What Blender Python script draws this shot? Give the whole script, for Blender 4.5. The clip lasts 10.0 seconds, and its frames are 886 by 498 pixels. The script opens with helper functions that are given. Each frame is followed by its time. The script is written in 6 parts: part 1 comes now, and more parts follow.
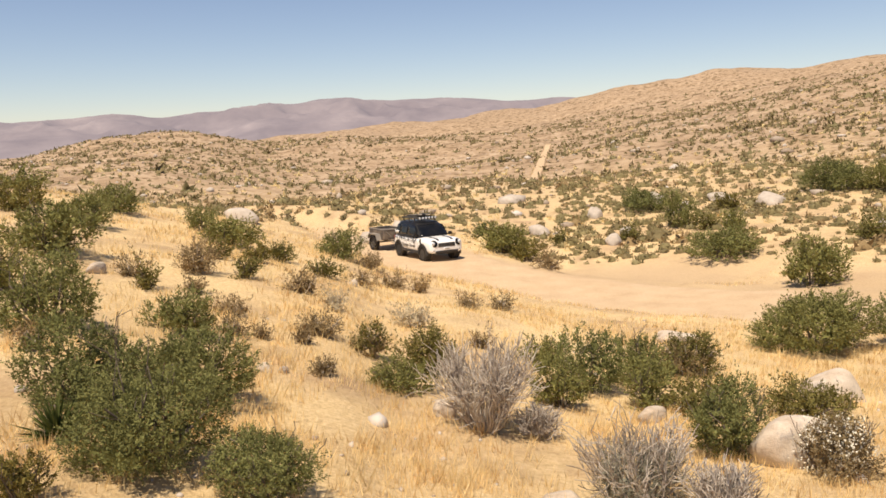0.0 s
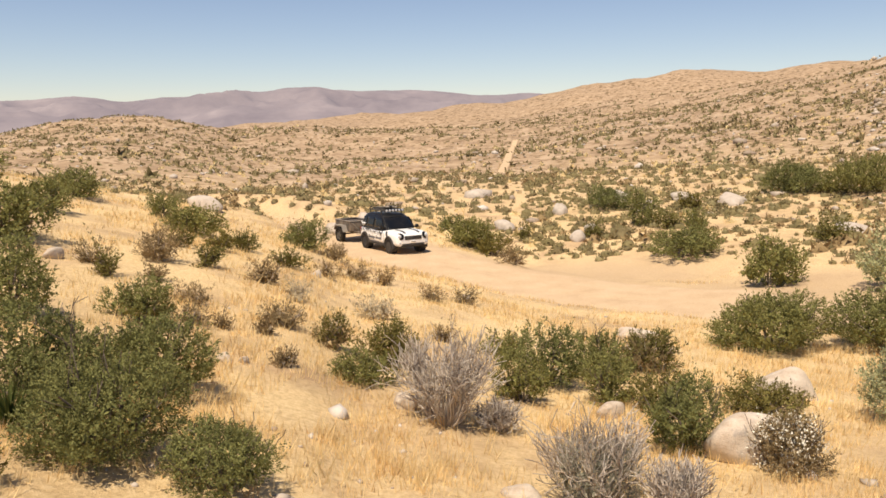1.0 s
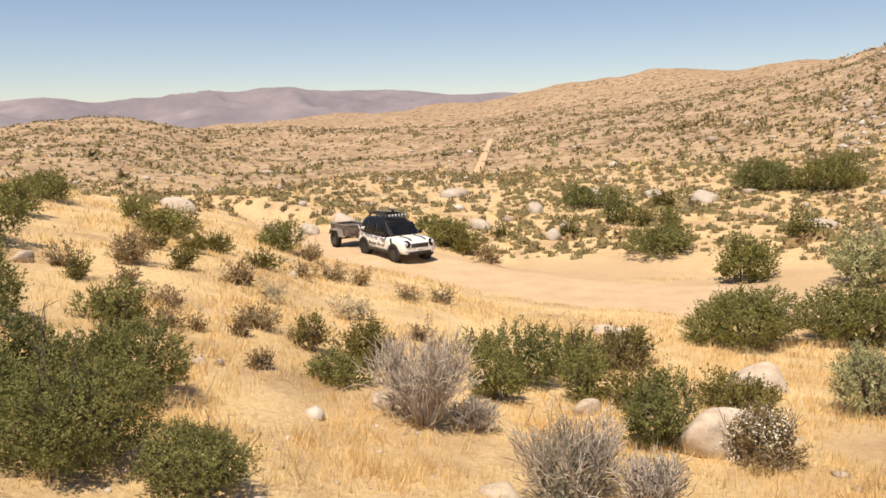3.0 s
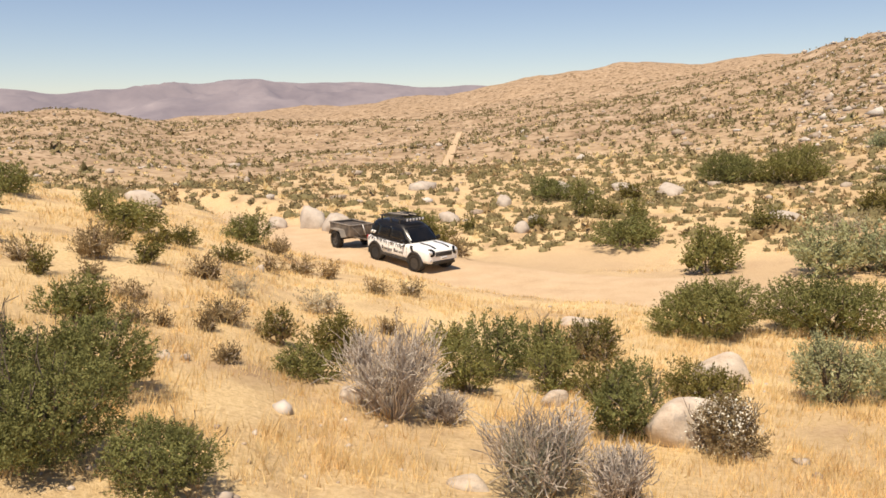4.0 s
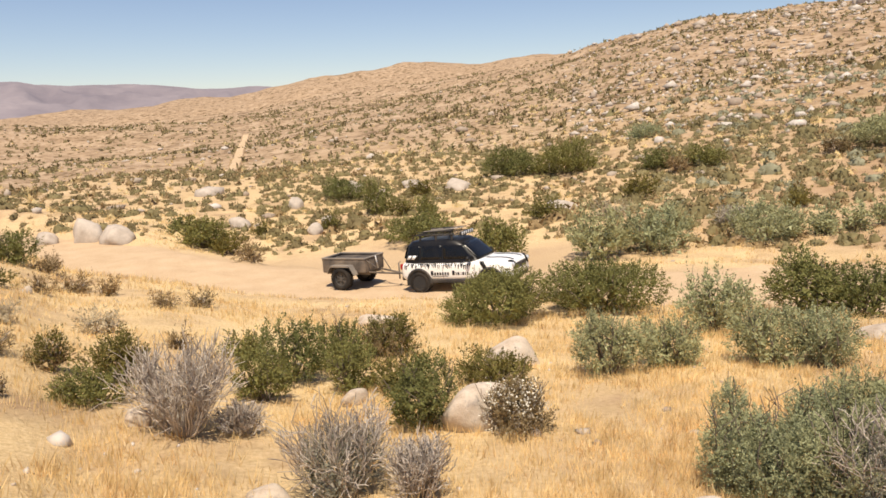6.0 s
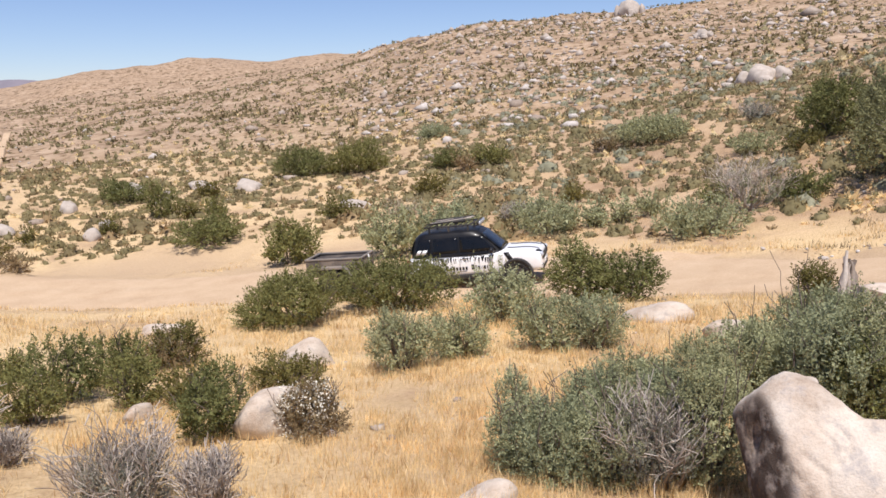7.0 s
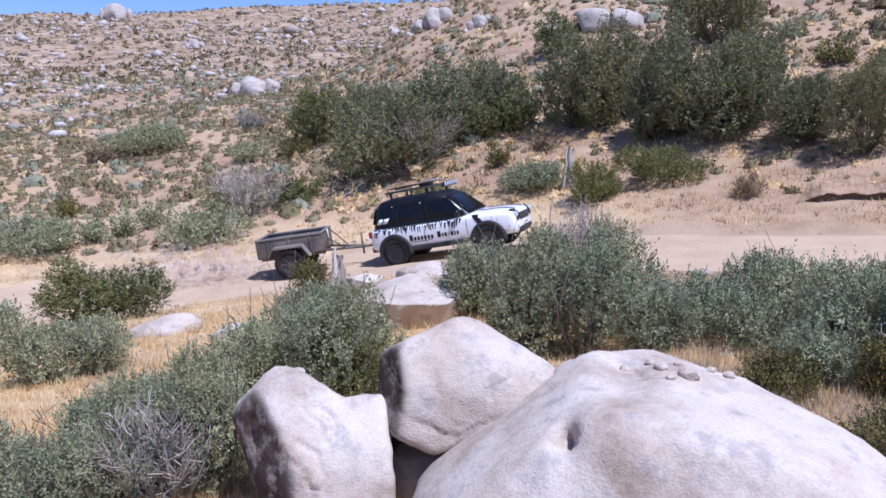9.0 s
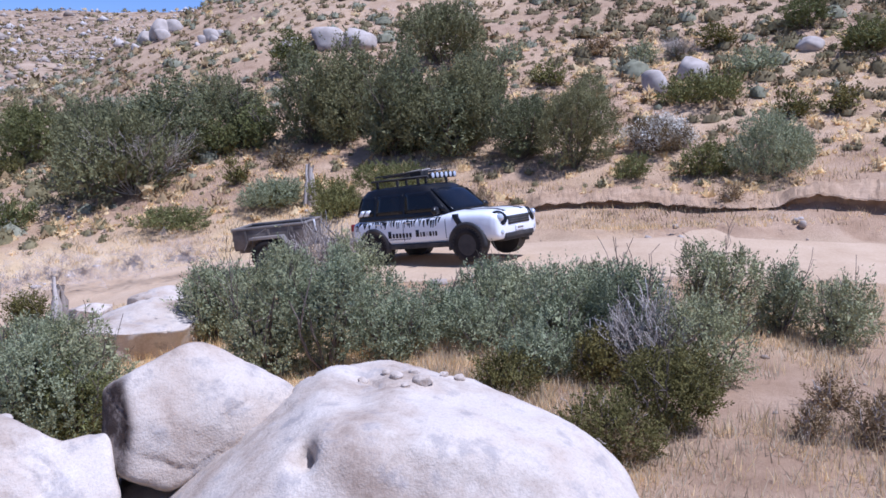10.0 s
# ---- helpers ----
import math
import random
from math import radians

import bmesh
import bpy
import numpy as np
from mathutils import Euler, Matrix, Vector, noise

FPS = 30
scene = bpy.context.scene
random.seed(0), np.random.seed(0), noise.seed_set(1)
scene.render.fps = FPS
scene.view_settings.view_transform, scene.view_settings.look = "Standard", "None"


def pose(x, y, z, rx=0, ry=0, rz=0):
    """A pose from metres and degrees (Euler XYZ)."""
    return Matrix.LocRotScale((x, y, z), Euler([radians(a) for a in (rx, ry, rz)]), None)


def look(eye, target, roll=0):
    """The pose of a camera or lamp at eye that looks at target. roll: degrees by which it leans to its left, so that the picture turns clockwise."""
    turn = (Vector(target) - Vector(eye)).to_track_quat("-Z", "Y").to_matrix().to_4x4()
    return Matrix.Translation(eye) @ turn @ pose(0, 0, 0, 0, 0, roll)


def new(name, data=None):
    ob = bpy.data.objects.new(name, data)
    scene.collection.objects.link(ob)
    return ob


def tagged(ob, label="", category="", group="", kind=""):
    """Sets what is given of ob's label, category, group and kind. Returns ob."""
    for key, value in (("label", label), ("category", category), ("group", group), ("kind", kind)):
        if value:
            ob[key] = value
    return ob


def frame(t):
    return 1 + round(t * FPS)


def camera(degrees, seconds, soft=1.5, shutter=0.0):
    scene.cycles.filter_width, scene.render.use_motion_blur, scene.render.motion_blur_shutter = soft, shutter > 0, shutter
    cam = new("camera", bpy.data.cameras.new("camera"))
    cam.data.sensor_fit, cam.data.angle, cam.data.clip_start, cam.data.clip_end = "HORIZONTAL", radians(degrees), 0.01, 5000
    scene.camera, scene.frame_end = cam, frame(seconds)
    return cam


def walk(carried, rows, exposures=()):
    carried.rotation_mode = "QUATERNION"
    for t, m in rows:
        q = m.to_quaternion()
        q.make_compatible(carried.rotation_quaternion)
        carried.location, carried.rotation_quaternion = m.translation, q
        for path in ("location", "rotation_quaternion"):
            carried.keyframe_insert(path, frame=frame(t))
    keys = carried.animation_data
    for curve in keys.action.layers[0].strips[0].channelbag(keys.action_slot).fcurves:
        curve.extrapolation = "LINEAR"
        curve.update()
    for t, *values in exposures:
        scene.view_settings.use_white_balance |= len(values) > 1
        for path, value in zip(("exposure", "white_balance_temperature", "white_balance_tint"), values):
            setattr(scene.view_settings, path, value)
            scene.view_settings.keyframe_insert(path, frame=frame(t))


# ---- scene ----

# ---- camera: a hand-held pan, the lens an arm's length before the turning body ----
EYE = 6.0
ARM = 0.33
cam = camera(58.00, 10.0, soft=1.6)
TURNS = [
    (0.0, -0.00, -8.40, 2.23),
    (0.5, -2.11, -9.11, 1.13),
    (1.0, -2.25, -8.95, 0.60),
    (1.5, -2.53, -8.91, 0.37),
    (2.0, -2.49, -9.02, 1.00),
    (2.5, -3.23, -8.82, 1.07),
    (4.0, -6.23, -9.54, 0.74),
    (4.5, -8.77, -9.43, 0.92),
    (5.0, -13.17, -9.73, 0.93),
    (5.2, -14.48, -9.38, 1.60),
    (6.3, -24.26, -10.17, 1.43),
    (6.5, -26.70, -10.27, 1.30),
    (7.0, -35.72, -10.26, 1.10),
    (7.5, -44.24, -10.74, 1.08),
    (8.0, -51.12, -10.64, 0.36),
    (8.5, -58.93, -10.46, 0.18),
    (9.0, -70.01, -9.97, 0.09),
    (9.5, -77.89, -9.22, -0.21),
    (10.0, -88.17, -8.77, -0.20),
]


def held(yaw, pitch, roll):
    reach = ARM * math.cos(radians(pitch))
    return pose(-math.sin(radians(yaw)) * reach, math.cos(radians(yaw)) * reach - ARM, EYE, 90 + pitch, roll, yaw)


EXPOSURES = [(0.0, 0.22, 8000, 12), (6.5, 0.2, 7600, 12), (7.0, 0.14, 6400, 15), (7.5, 0.14, 5600, 19), (8.5, 0.12, 5200, 22), (10.0, 0.06, 5050, 22)]
walk(cam, [(t, held(yaw, pitch, roll)) for t, yaw, pitch, roll in TURNS], EXPOSURES)

# ---- sky and sun ----
SUN_AZ, SUN_EL = 206.0, 66.0      # bearing from +y clockwise, height
world = bpy.data.worlds.new("sky")
scene.world = world
world.use_nodes = True
_w = world.node_tree
_w.nodes.clear()
_sky = _w.nodes.new("ShaderNodeTexSky")
_sky.sky_type = "NISHITA"
_sky.sun_disc = False
_sky.sun_elevation = radians(SUN_EL)
_sky.sun_rotation = radians(SUN_AZ)
_sky.altitude = 900
_sky.air_density = 1.0
_sky.dust_density = 0.2
_sky.ozone_density = 2.0
_bg = _w.nodes.new("ShaderNodeBackground")
_bg.inputs["Strength"].default_value = 0.10
_out = _w.nodes.new("ShaderNodeOutputWorld")
_tint = _w.nodes.new("ShaderNodeMix")
_tint.data_type, _tint.blend_type = "RGBA", "MULTIPLY"
_tint.inputs[0].default_value = 1.0
_tint.inputs[7].default_value = (0.90, 0.93, 1.08, 1)
_w.links.new(_sky.outputs[0], _tint.inputs[6])
_w.links.new(_tint.outputs[2], _bg.inputs[0])
_w.links.new(_bg.outputs[0], _out.inputs[0])

sun = new("sun", bpy.data.lights.new("sun", "SUN"))
sun.data.energy = 5.0
sun.data.angle = radians(0.55)
sun.data.color = (1.0, 0.95, 0.87)
_s = Vector((math.sin(radians(SUN_AZ)) * math.cos(radians(SUN_EL)), math.cos(radians(SUN_AZ)) * math.cos(radians(SUN_EL)), math.sin(radians(SUN_EL))))
sun.matrix_world = look(_s * 50, (0, 0, 0))

# ---- materials ----
def material(name, colour=(0.5, 0.5, 0.5), rough_=0.9, metal=0.0):
    m = bpy.data.materials.new(name)
    m.use_nodes = True
    b = m.node_tree.nodes["Principled BSDF"]
    b.inputs["Base Color"].default_value = (*colour, 1)
    b.inputs["Roughness"].default_value = rough_
    b.inputs["Metallic"].default_value = metal
    if rough_ > 0.8:
        b.inputs["Specular IOR Level"].default_value = 0.15
    return m, m.node_tree, b


def node(t, kind, **values):
    n = t.nodes.new(kind)
    for key, value in values.items():
        n.inputs[key].default_value = value
    return n


def where(t):
    return t.nodes.new("ShaderNodeNewGeometry").outputs["Position"]


def grain(t, size, detail=4.0, rough_=0.55, vec=None):
    """Noise of a size in metres."""
    n = node(t, "ShaderNodeTexNoise", Scale=1.0 / size, Detail=detail, Roughness=rough_)
    t.links.new(vec or where(t), n.inputs["Vector"])
    return n.outputs["Fac"]


def ramp(t, fac, stops):
    r = t.nodes.new("ShaderNodeValToRGB")
    e = r.color_ramp.elements
    while len(e) < len(stops):
        e.new(0.5)
    for k, (p, c) in enumerate(stops):
        e[k].position, e[k].color = p, (*c, 1)
    t.links.new(fac, r.inputs[0])
    return r.outputs[0]


def mix(t, fac, a, b, blend="MIX"):
    n = t.nodes.new("ShaderNodeMix")
    n.data_type, n.blend_type = "RGBA", blend
    for k, v in ((0, fac), (6, a), (7, b)):
        if isinstance(v, (int, float)):
            n.inputs[k].default_value = v
        elif isinstance(v, tuple):
            n.inputs[k].default_value = (*v, 1)
        else:
            t.links.new(v, n.inputs[k])
    return n.outputs[2]


def bump(t, b, height, metres, strength=0.6):
    n = node(t, "ShaderNodeBump", Strength=strength, Distance=metres)
    t.links.new(height, n.inputs["Height"])
    t.links.new(n.outputs[0], b.inputs["Normal"])


def earth():
    m, t, b = material("earth", rough_=0.95)
    fine, mid, wide = grain(t, 0.065, 6, 0.75), grain(t, 1.1, 6, 0.68), grain(t, 26, 4)
    soil = ramp(t, mid, [(0.3, (0.25, 0.15, 0.092)), (0.5, (0.39, 0.255, 0.166)), (0.72, (0.52, 0.365, 0.255))])
    straw = ramp(t, fine, [(0.3, (0.50, 0.345, 0.185)), (0.50, (0.75, 0.56, 0.31)), (0.72, (0.89, 0.715, 0.45))])
    spread = ramp(t, grain(t, 3.2, 5, 0.65), [(0.3, (0.2, 0.2, 0.2)), (0.52, (1, 1, 1))])
    thin = t.nodes.new("ShaderNodeAttribute")
    thin.attribute_name = "thin"
    c = mix(t, mix(t, thin.outputs["Fac"], spread, (0.12, 0.12, 0.12)), soil, straw)
    c = mix(t, 0.35, c, ramp(t, wide, [(0.35, (0.75, 0.66, 0.58)), (0.65, (1.0, 1.0, 1.0))]), "MULTIPLY")
    # farther off, the slopes are stonier and speckled with scrub
    far = t.nodes.new("ShaderNodeVectorMath")
    far.operation = "LENGTH"
    t.links.new(where(t), far.inputs[0])
    out = node(t, "ShaderNodeMapRange", **{"From Min": 32.0, "From Max": 110.0})
    t.links.new(far.outputs["Value"], out.inputs["Value"])
    stony = ramp(t, grain(t, 5.0, 6, 0.7), [(0.3, (0.22, 0.15, 0.094)), (0.48, (0.365, 0.257, 0.166)), (0.7, (0.51, 0.38, 0.265))])
    c = mix(t, out.outputs[0], c, stony)
    spots = node(t, "ShaderNodeTexVoronoi", Scale=0.16, Randomness=1.0)
    t.links.new(where(t), spots.inputs["Vector"])
    tuft = ramp(t, spots.outputs["Distance"], [(0.22, (0.30, 0.27, 0.20)), (0.36, (1, 1, 1))])
    small = node(t, "ShaderNodeTexVoronoi", Scale=0.75, Randomness=1.0)
    t.links.new(where(t), small.inputs["Vector"])
    litter = ramp(t, small.outputs["Distance"], [(0.2, (0.38, 0.34, 0.25)), (0.42, (1, 1, 1))])
    patch = ramp(t, grain(t, 6.0, 4), [(0.30, (0.15, 0.15, 0.15)), (0.56, (1, 1, 1))])
    pale = node(t, "ShaderNodeTexVoronoi", Scale=1.4, Randomness=1.0)
    t.links.new(where(t), pale.inputs["Vector"])
    gravel = ramp(t, pale.outputs["Distance"], [(0.16, (0.7, 0.7, 0.7)), (0.30, (0, 0, 0))])
    c = mix(t, mix(t, 1.0, mix(t, 1.0, gravel, out.outputs[0], "MULTIPLY"), ramp(t, grain(t, 11.0, 4), [(0.42, (0, 0, 0)), (0.6, (1, 1, 1))]), "MULTIPLY"), c, (0.50, 0.43, 0.39))
    strewn = mix(t, patch, c, mix(t, 1.0, c, litter, "MULTIPLY"))
    c = mix(t, out.outputs[0], c, strewn)
    past = node(t, "ShaderNodeMapRange", **{"From Min": 130.0, "From Max": 260.0, "To Max": 0.75})
    t.links.new(far.outputs["Value"], past.inputs["Value"])
    c = mix(t, past.outputs[0], c, mix(t, 1.0, c, tuft, "MULTIPLY"))
    worn = t.nodes.new("ShaderNodeAttribute")
    worn.attribute_name = "worn"
    bare = ramp(t, fine, [(0.3, (0.44, 0.31, 0.19)), (0.7, (0.56, 0.41, 0.27))])
    c = mix(t, worn.outputs["Fac"], c, bare)
    t.links.new(c, b.inputs["Base Color"])
    bump(t, b, fine, 0.06, 0.8)
    return m


def road_dirt():
    m, t, b = material("road_dirt", rough_=0.95)
    fine, mid = grain(t, 0.07, 6, 0.7), grain(t, 1.1, 5, 0.6)
    c = mix(t, 0.45, ramp(t, mid, [(0.3, (0.45, 0.31, 0.18)), (0.55, (0.55, 0.40, 0.25)), (0.75, (0.62, 0.47, 0.31))]),
            ramp(t, fine, [(0.3, (0.40, 0.28, 0.18)), (0.7, (0.62, 0.47, 0.33))]))
    t.links.new(c, b.inputs["Base Color"])
    bump(t, b, fine, 0.03, 0.6)
    return m


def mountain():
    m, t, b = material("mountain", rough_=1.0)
    # distance haze painted in: mauve-tinted rock and a faint blue glow
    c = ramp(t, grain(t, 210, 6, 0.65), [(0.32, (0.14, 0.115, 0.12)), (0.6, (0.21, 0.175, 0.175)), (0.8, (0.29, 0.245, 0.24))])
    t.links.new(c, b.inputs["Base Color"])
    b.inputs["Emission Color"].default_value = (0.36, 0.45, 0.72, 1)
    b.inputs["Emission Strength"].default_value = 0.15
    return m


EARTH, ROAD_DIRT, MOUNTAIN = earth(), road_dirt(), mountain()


def leafy(name, dark, mid, light, glow=0.14):
    m, t, b = material(name, rough_=0.85)
    g = t.nodes.new("ShaderNodeNewGeometry")
    lo, hi = (tuple(0.45 * p + 0.55 * q for p, q in zip(end, mid)) for end in (dark, light))
    c = ramp(t, g.outputs["Random Per Island"], [(0.0, lo), (0.5, mid), (1.0, hi)])
    c = mix(t, 0.75, c, ramp(t, grain(t, 0.30, 3), [(0.35, (0.7, 0.68, 0.6)), (0.65, (1.2, 1.2, 1.15))]), "MULTIPLY")
    own = t.nodes.new("ShaderNodeObjectInfo")
    c = mix(t, 0.5, c, ramp(t, own.outputs["Random"], [(0.0, (0.72, 0.78, 0.8)), (0.5, (1, 1, 1)), (1.0, (1.25, 1.12, 0.95))]), "MULTIPLY")
    t.links.new(c, b.inputs["Base Color"])
    tr = t.nodes.new("ShaderNodeBsdfTranslucent")
    t.links.new(c, tr.inputs[0])
    mx = t.nodes.new("ShaderNodeMixShader")
    mx.inputs[0].default_value = glow
    t.links.new(b.outputs[0], mx.inputs[1])
    t.links.new(tr.outputs[0], mx.inputs[2])
    t.links.new(mx.outputs[0], t.nodes["Material Output"].inputs[0])
    return m


LEAF = {
    "sage": leafy("sage_leaf", (0.23, 0.245, 0.138), (0.335, 0.352, 0.208), (0.46, 0.47, 0.30)),
    "green": leafy("green_leaf", (0.12, 0.125, 0.045), (0.195, 0.198, 0.075), (0.29, 0.28, 0.12)),
    "olive": leafy("olive_leaf", (0.11, 0.10, 0.032), (0.175, 0.155, 0.052), (0.26, 0.215, 0.085)),
    "brown": leafy("brown_leaf", (0.18, 0.125, 0.066), (0.275, 0.20, 0.112), (0.39, 0.295, 0.18)),
    "pale": leafy("pale_leaf", (0.36, 0.29, 0.19), (0.50, 0.42, 0.30), (0.62, 0.55, 0.43)),
    "greysage": leafy("grey_leaf", (0.15, 0.15, 0.12), (0.22, 0.22, 0.18), (0.32, 0.31, 0.26)),
    "tall": leafy("shrub_leaf", (0.13, 0.135, 0.066), (0.215, 0.218, 0.112), (0.32, 0.31, 0.175)),
    "spiky": leafy("yucca_leaf", (0.06, 0.08, 0.02), (0.10, 0.12, 0.035), (0.19, 0.19, 0.07)),
    "straw": leafy("straw", (0.70, 0.51, 0.265), (0.88, 0.69, 0.395), (0.98, 0.86, 0.59), 0.5),
    "rust": leafy("rust_grass", (0.44, 0.265, 0.125), (0.60, 0.39, 0.195), (0.74, 0.53, 0.29), 0.45),
    "hill": leafy("hill_scrub_leaf", (0.15, 0.125, 0.062), (0.225, 0.190, 0.10), (0.32, 0.27, 0.155)),
    "grey": leafy("grey_scrub_leaf", (0.19, 0.185, 0.125), (0.285, 0.275, 0.19), (0.38, 0.36, 0.26)),
    "scrub": leafy("scrub_leaf", (0.115, 0.092, 0.05), (0.185, 0.150, 0.083), (0.265, 0.215, 0.125)),
}
BLOSSOM = material("blossom", (0.78, 0.74, 0.62), 0.8)[0]


def bark():
    m, t, b = material("bark", rough_=0.9)
    g = t.nodes.new("ShaderNodeNewGeometry")
    c = ramp(t, g.outputs["Random Per Island"], [(0, (0.11, 0.085, 0.065)), (1, (0.22, 0.18, 0.145))])
    t.links.new(c, b.inputs["Base Color"])
    return m


def dead_wood():
    m, t, b = material("dead_wood", rough_=0.9)
    g = t.nodes.new("ShaderNodeNewGeometry")
    c = ramp(t, g.outputs["Random Per Island"], [(0, (0.32, 0.265, 0.215)), (0.5, (0.52, 0.445, 0.375)), (1, (0.70, 0.63, 0.55))])
    c = mix(t, 0.5, c, ramp(t, grain(t, 0.05, 4), [(0.3, (0.6, 0.6, 0.6)), (0.7, (1.1, 1.1, 1.1))]), "MULTIPLY")
    t.links.new(c, b.inputs["Base Color"])
    return m


def granite():
    m, t, b = material("granite", rough_=0.88)
    own = t.nodes.new("ShaderNodeTexCoord").outputs["Object"]
    fine = grain(t, 0.02, 3, 0.7, own)
    stain = grain(t, 0.55, 6, 0.62, own)
    speck = node(t, "ShaderNodeTexVoronoi", Scale=60.0)
    t.links.new(own, speck.inputs["Vector"])
    c = ramp(t, stain, [(0.28, (0.37, 0.29, 0.22)), (0.40, (0.53, 0.44, 0.35)), (0.54, (0.60, 0.525, 0.435)), (0.72, (0.66, 0.595, 0.515))])
    c = mix(t, 0.16, c, ramp(t, fine, [(0.36, (0.32, 0.29, 0.27)), (0.52, (1.08, 1.08, 1.08))]), "MULTIPLY")
    c = mix(t, 0.1, c, ramp(t, speck.outputs["Distance"], [(0.0, (0.25, 0.24, 0.24)), (0.35, (1, 1, 1))]), "MULTIPLY")
    lichen = ramp(t, grain(t, 0.22, 5, 0.7, own), [(0.54, (0, 0, 0)), (0.66, (0.65, 0.65, 0.65))])
    c = mix(t, lichen, c, (0.34, 0.31, 0.29))
    streak = ramp(t, grain(t, 0.9, 8, 0.72, own), [(0.37, (0.40, 0.33, 0.28)), (0.49, (1, 1, 1))])
    c = mix(t, 0.45, c, streak, "MULTIPLY")
    # mineral crust, deepened with painted shade on faces turned from the sun
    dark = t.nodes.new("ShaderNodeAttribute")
    dark.attribute_name = "varnish_shade"
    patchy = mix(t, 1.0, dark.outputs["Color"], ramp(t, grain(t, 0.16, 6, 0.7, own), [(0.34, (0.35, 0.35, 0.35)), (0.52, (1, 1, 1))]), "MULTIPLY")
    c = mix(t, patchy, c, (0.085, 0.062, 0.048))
    tone = t.nodes.new("ShaderNodeObjectInfo")
    c = mix(t, 0.5, c, ramp(t, tone.outputs["Random"], [(0, (0.85, 0.80, 0.76)), (1, (1.05, 1.04, 1.05))]), "MULTIPLY")
    t.links.new(c, b.inputs["Base Color"])
    h = mix(t, 0.75, grain(t, 0.015, 2, 0.6, own), grain(t, 0.22, 3, 0.6, own))
    bump(t, b, h, 0.05, 0.55)
    return m


BARK, DEAD_WOOD, GRANITE = bark(), dead_wood(), granite()


def stone():
    m, t, b = material("stone", rough_=0.92)
    g = t.nodes.new("ShaderNodeNewGeometry")
    c = ramp(t, g.outputs["Random Per Island"], [(0, (0.33, 0.26, 0.20)), (0.5, (0.48, 0.41, 0.34)), (1, (0.60, 0.55, 0.50))])
    c = mix(t, 0.6, c, ramp(t, grain(t, 0.4, 5, 0.65), [(0.3, (0.55, 0.52, 0.5)), (0.65, (1.05, 1.05, 1.05))]), "MULTIPLY")
    t.links.new(c, b.inputs["Base Color"])
    return m


STONE = stone()


def paint(name, colour, rough_=0.25, coat=0.6, dust=0.25):
    m, t, b = material(name, colour, rough_)
    b.inputs["Coat Weight"].default_value = coat
    b.inputs["Coat Roughness"].default_value = 0.08
    own = t.nodes.new("ShaderNodeTexCoord").outputs["Object"]
    film = ramp(t, grain(t, 0.5, 6, 0.6, own), [(0.4, (0, 0, 0)), (0.75, (dust, dust, dust))])
    t.links.new(mix(t, film, colour, (0.42, 0.33, 0.24)), b.inputs["Base Color"])
    t.links.new(ramp(t, grain(t, 0.3, 5, 0.6, own), [(0.3, (rough_,) * 3), (0.8, (min(rough_ + 0.3, 1),) * 3)]), b.inputs["Roughness"])
    return m


WHITE = paint("white_paint", (0.87, 0.87, 0.86), 0.3, 0.6, 0.09)
BLACK_PAINT = paint("black_paint", (0.007, 0.007, 0.008), 0.3, 0.15, 0.02)
PLASTIC = paint("black_plastic", (0.020, 0.020, 0.021), 0.6, 0.0, 0.14)
GLASS = paint("tinted_glass", (0.006, 0.007, 0.009), 0.05, 0.0, 0.02)
for _m in (BLACK_PAINT, GLASS):
    _m.node_tree.nodes["Principled BSDF"].inputs["Specular IOR Level"].default_value = 0.28
RUBBER = paint("tyre_rubber", (0.018, 0.017, 0.017), 0.85, 0.0, 0.12)
RIM = paint("dark_rim", (0.05, 0.05, 0.052), 0.35, 0.2, 0.14)
CHROME = material("chrome", (0.75, 0.75, 0.76), 0.15, 1.0)[0]
LENS = material("lamp_lens", (0.55, 0.58, 0.62), 0.08, 0.2)[0]
RED_LENS = material("red_lens", (0.35, 0.02, 0.02), 0.15)[0]
TUB = paint("trailer_steel", (0.085, 0.070, 0.060), 0.6, 0.0, 0.5)
TUB_IN = paint("trailer_bed_liner", (0.045, 0.036, 0.032), 0.8, 0.0, 0.35)
BARE_STEEL = paint("worn_steel", (0.20, 0.18, 0.16), 0.5, 0.0, 0.5)

# ---- the lie of the land: bearings in degrees clockwise from +y, metres from the camera's foot ----
def smooth(a, b, v):
    u = np.clip((v - a) / (b - a), 0, 1)
    return u * u * (3 - 2 * u)


def lattice(ix, iy, seed):
    n = (ix * 374761393 + iy * 668265263 + seed * 974634777) & 0xFFFFFFFF
    n = ((n ^ (n >> 13)) * 1274126177) & 0xFFFFFFFF
    return ((n ^ (n >> 16)) & 0xFFFF) / 32767.5 - 1


def rough(x, y, size, seed=0, octaves=4):
    total, amp = 0, 1.0
    for k in range(octaves):
        u, v = np.asarray(x) / size, np.asarray(y) / size
        iu, iv = np.floor(u).astype(np.int64), np.floor(v).astype(np.int64)
        fu, fv = u - iu, v - iv
        fu, fv = fu * fu * (3 - 2 * fu), fv * fv * (3 - 2 * fv)
        a = lattice(iu, iv, seed + k) * (1 - fu) + lattice(iu + 1, iv, seed + k) * fu
        b = lattice(iu, iv + 1, seed + k) * (1 - fu) + lattice(iu + 1, iv + 1, seed + k) * fu
        total = total + amp * (a * (1 - fv) + b * fv)
        size, amp = size / 2.03, amp * 0.5
    return total


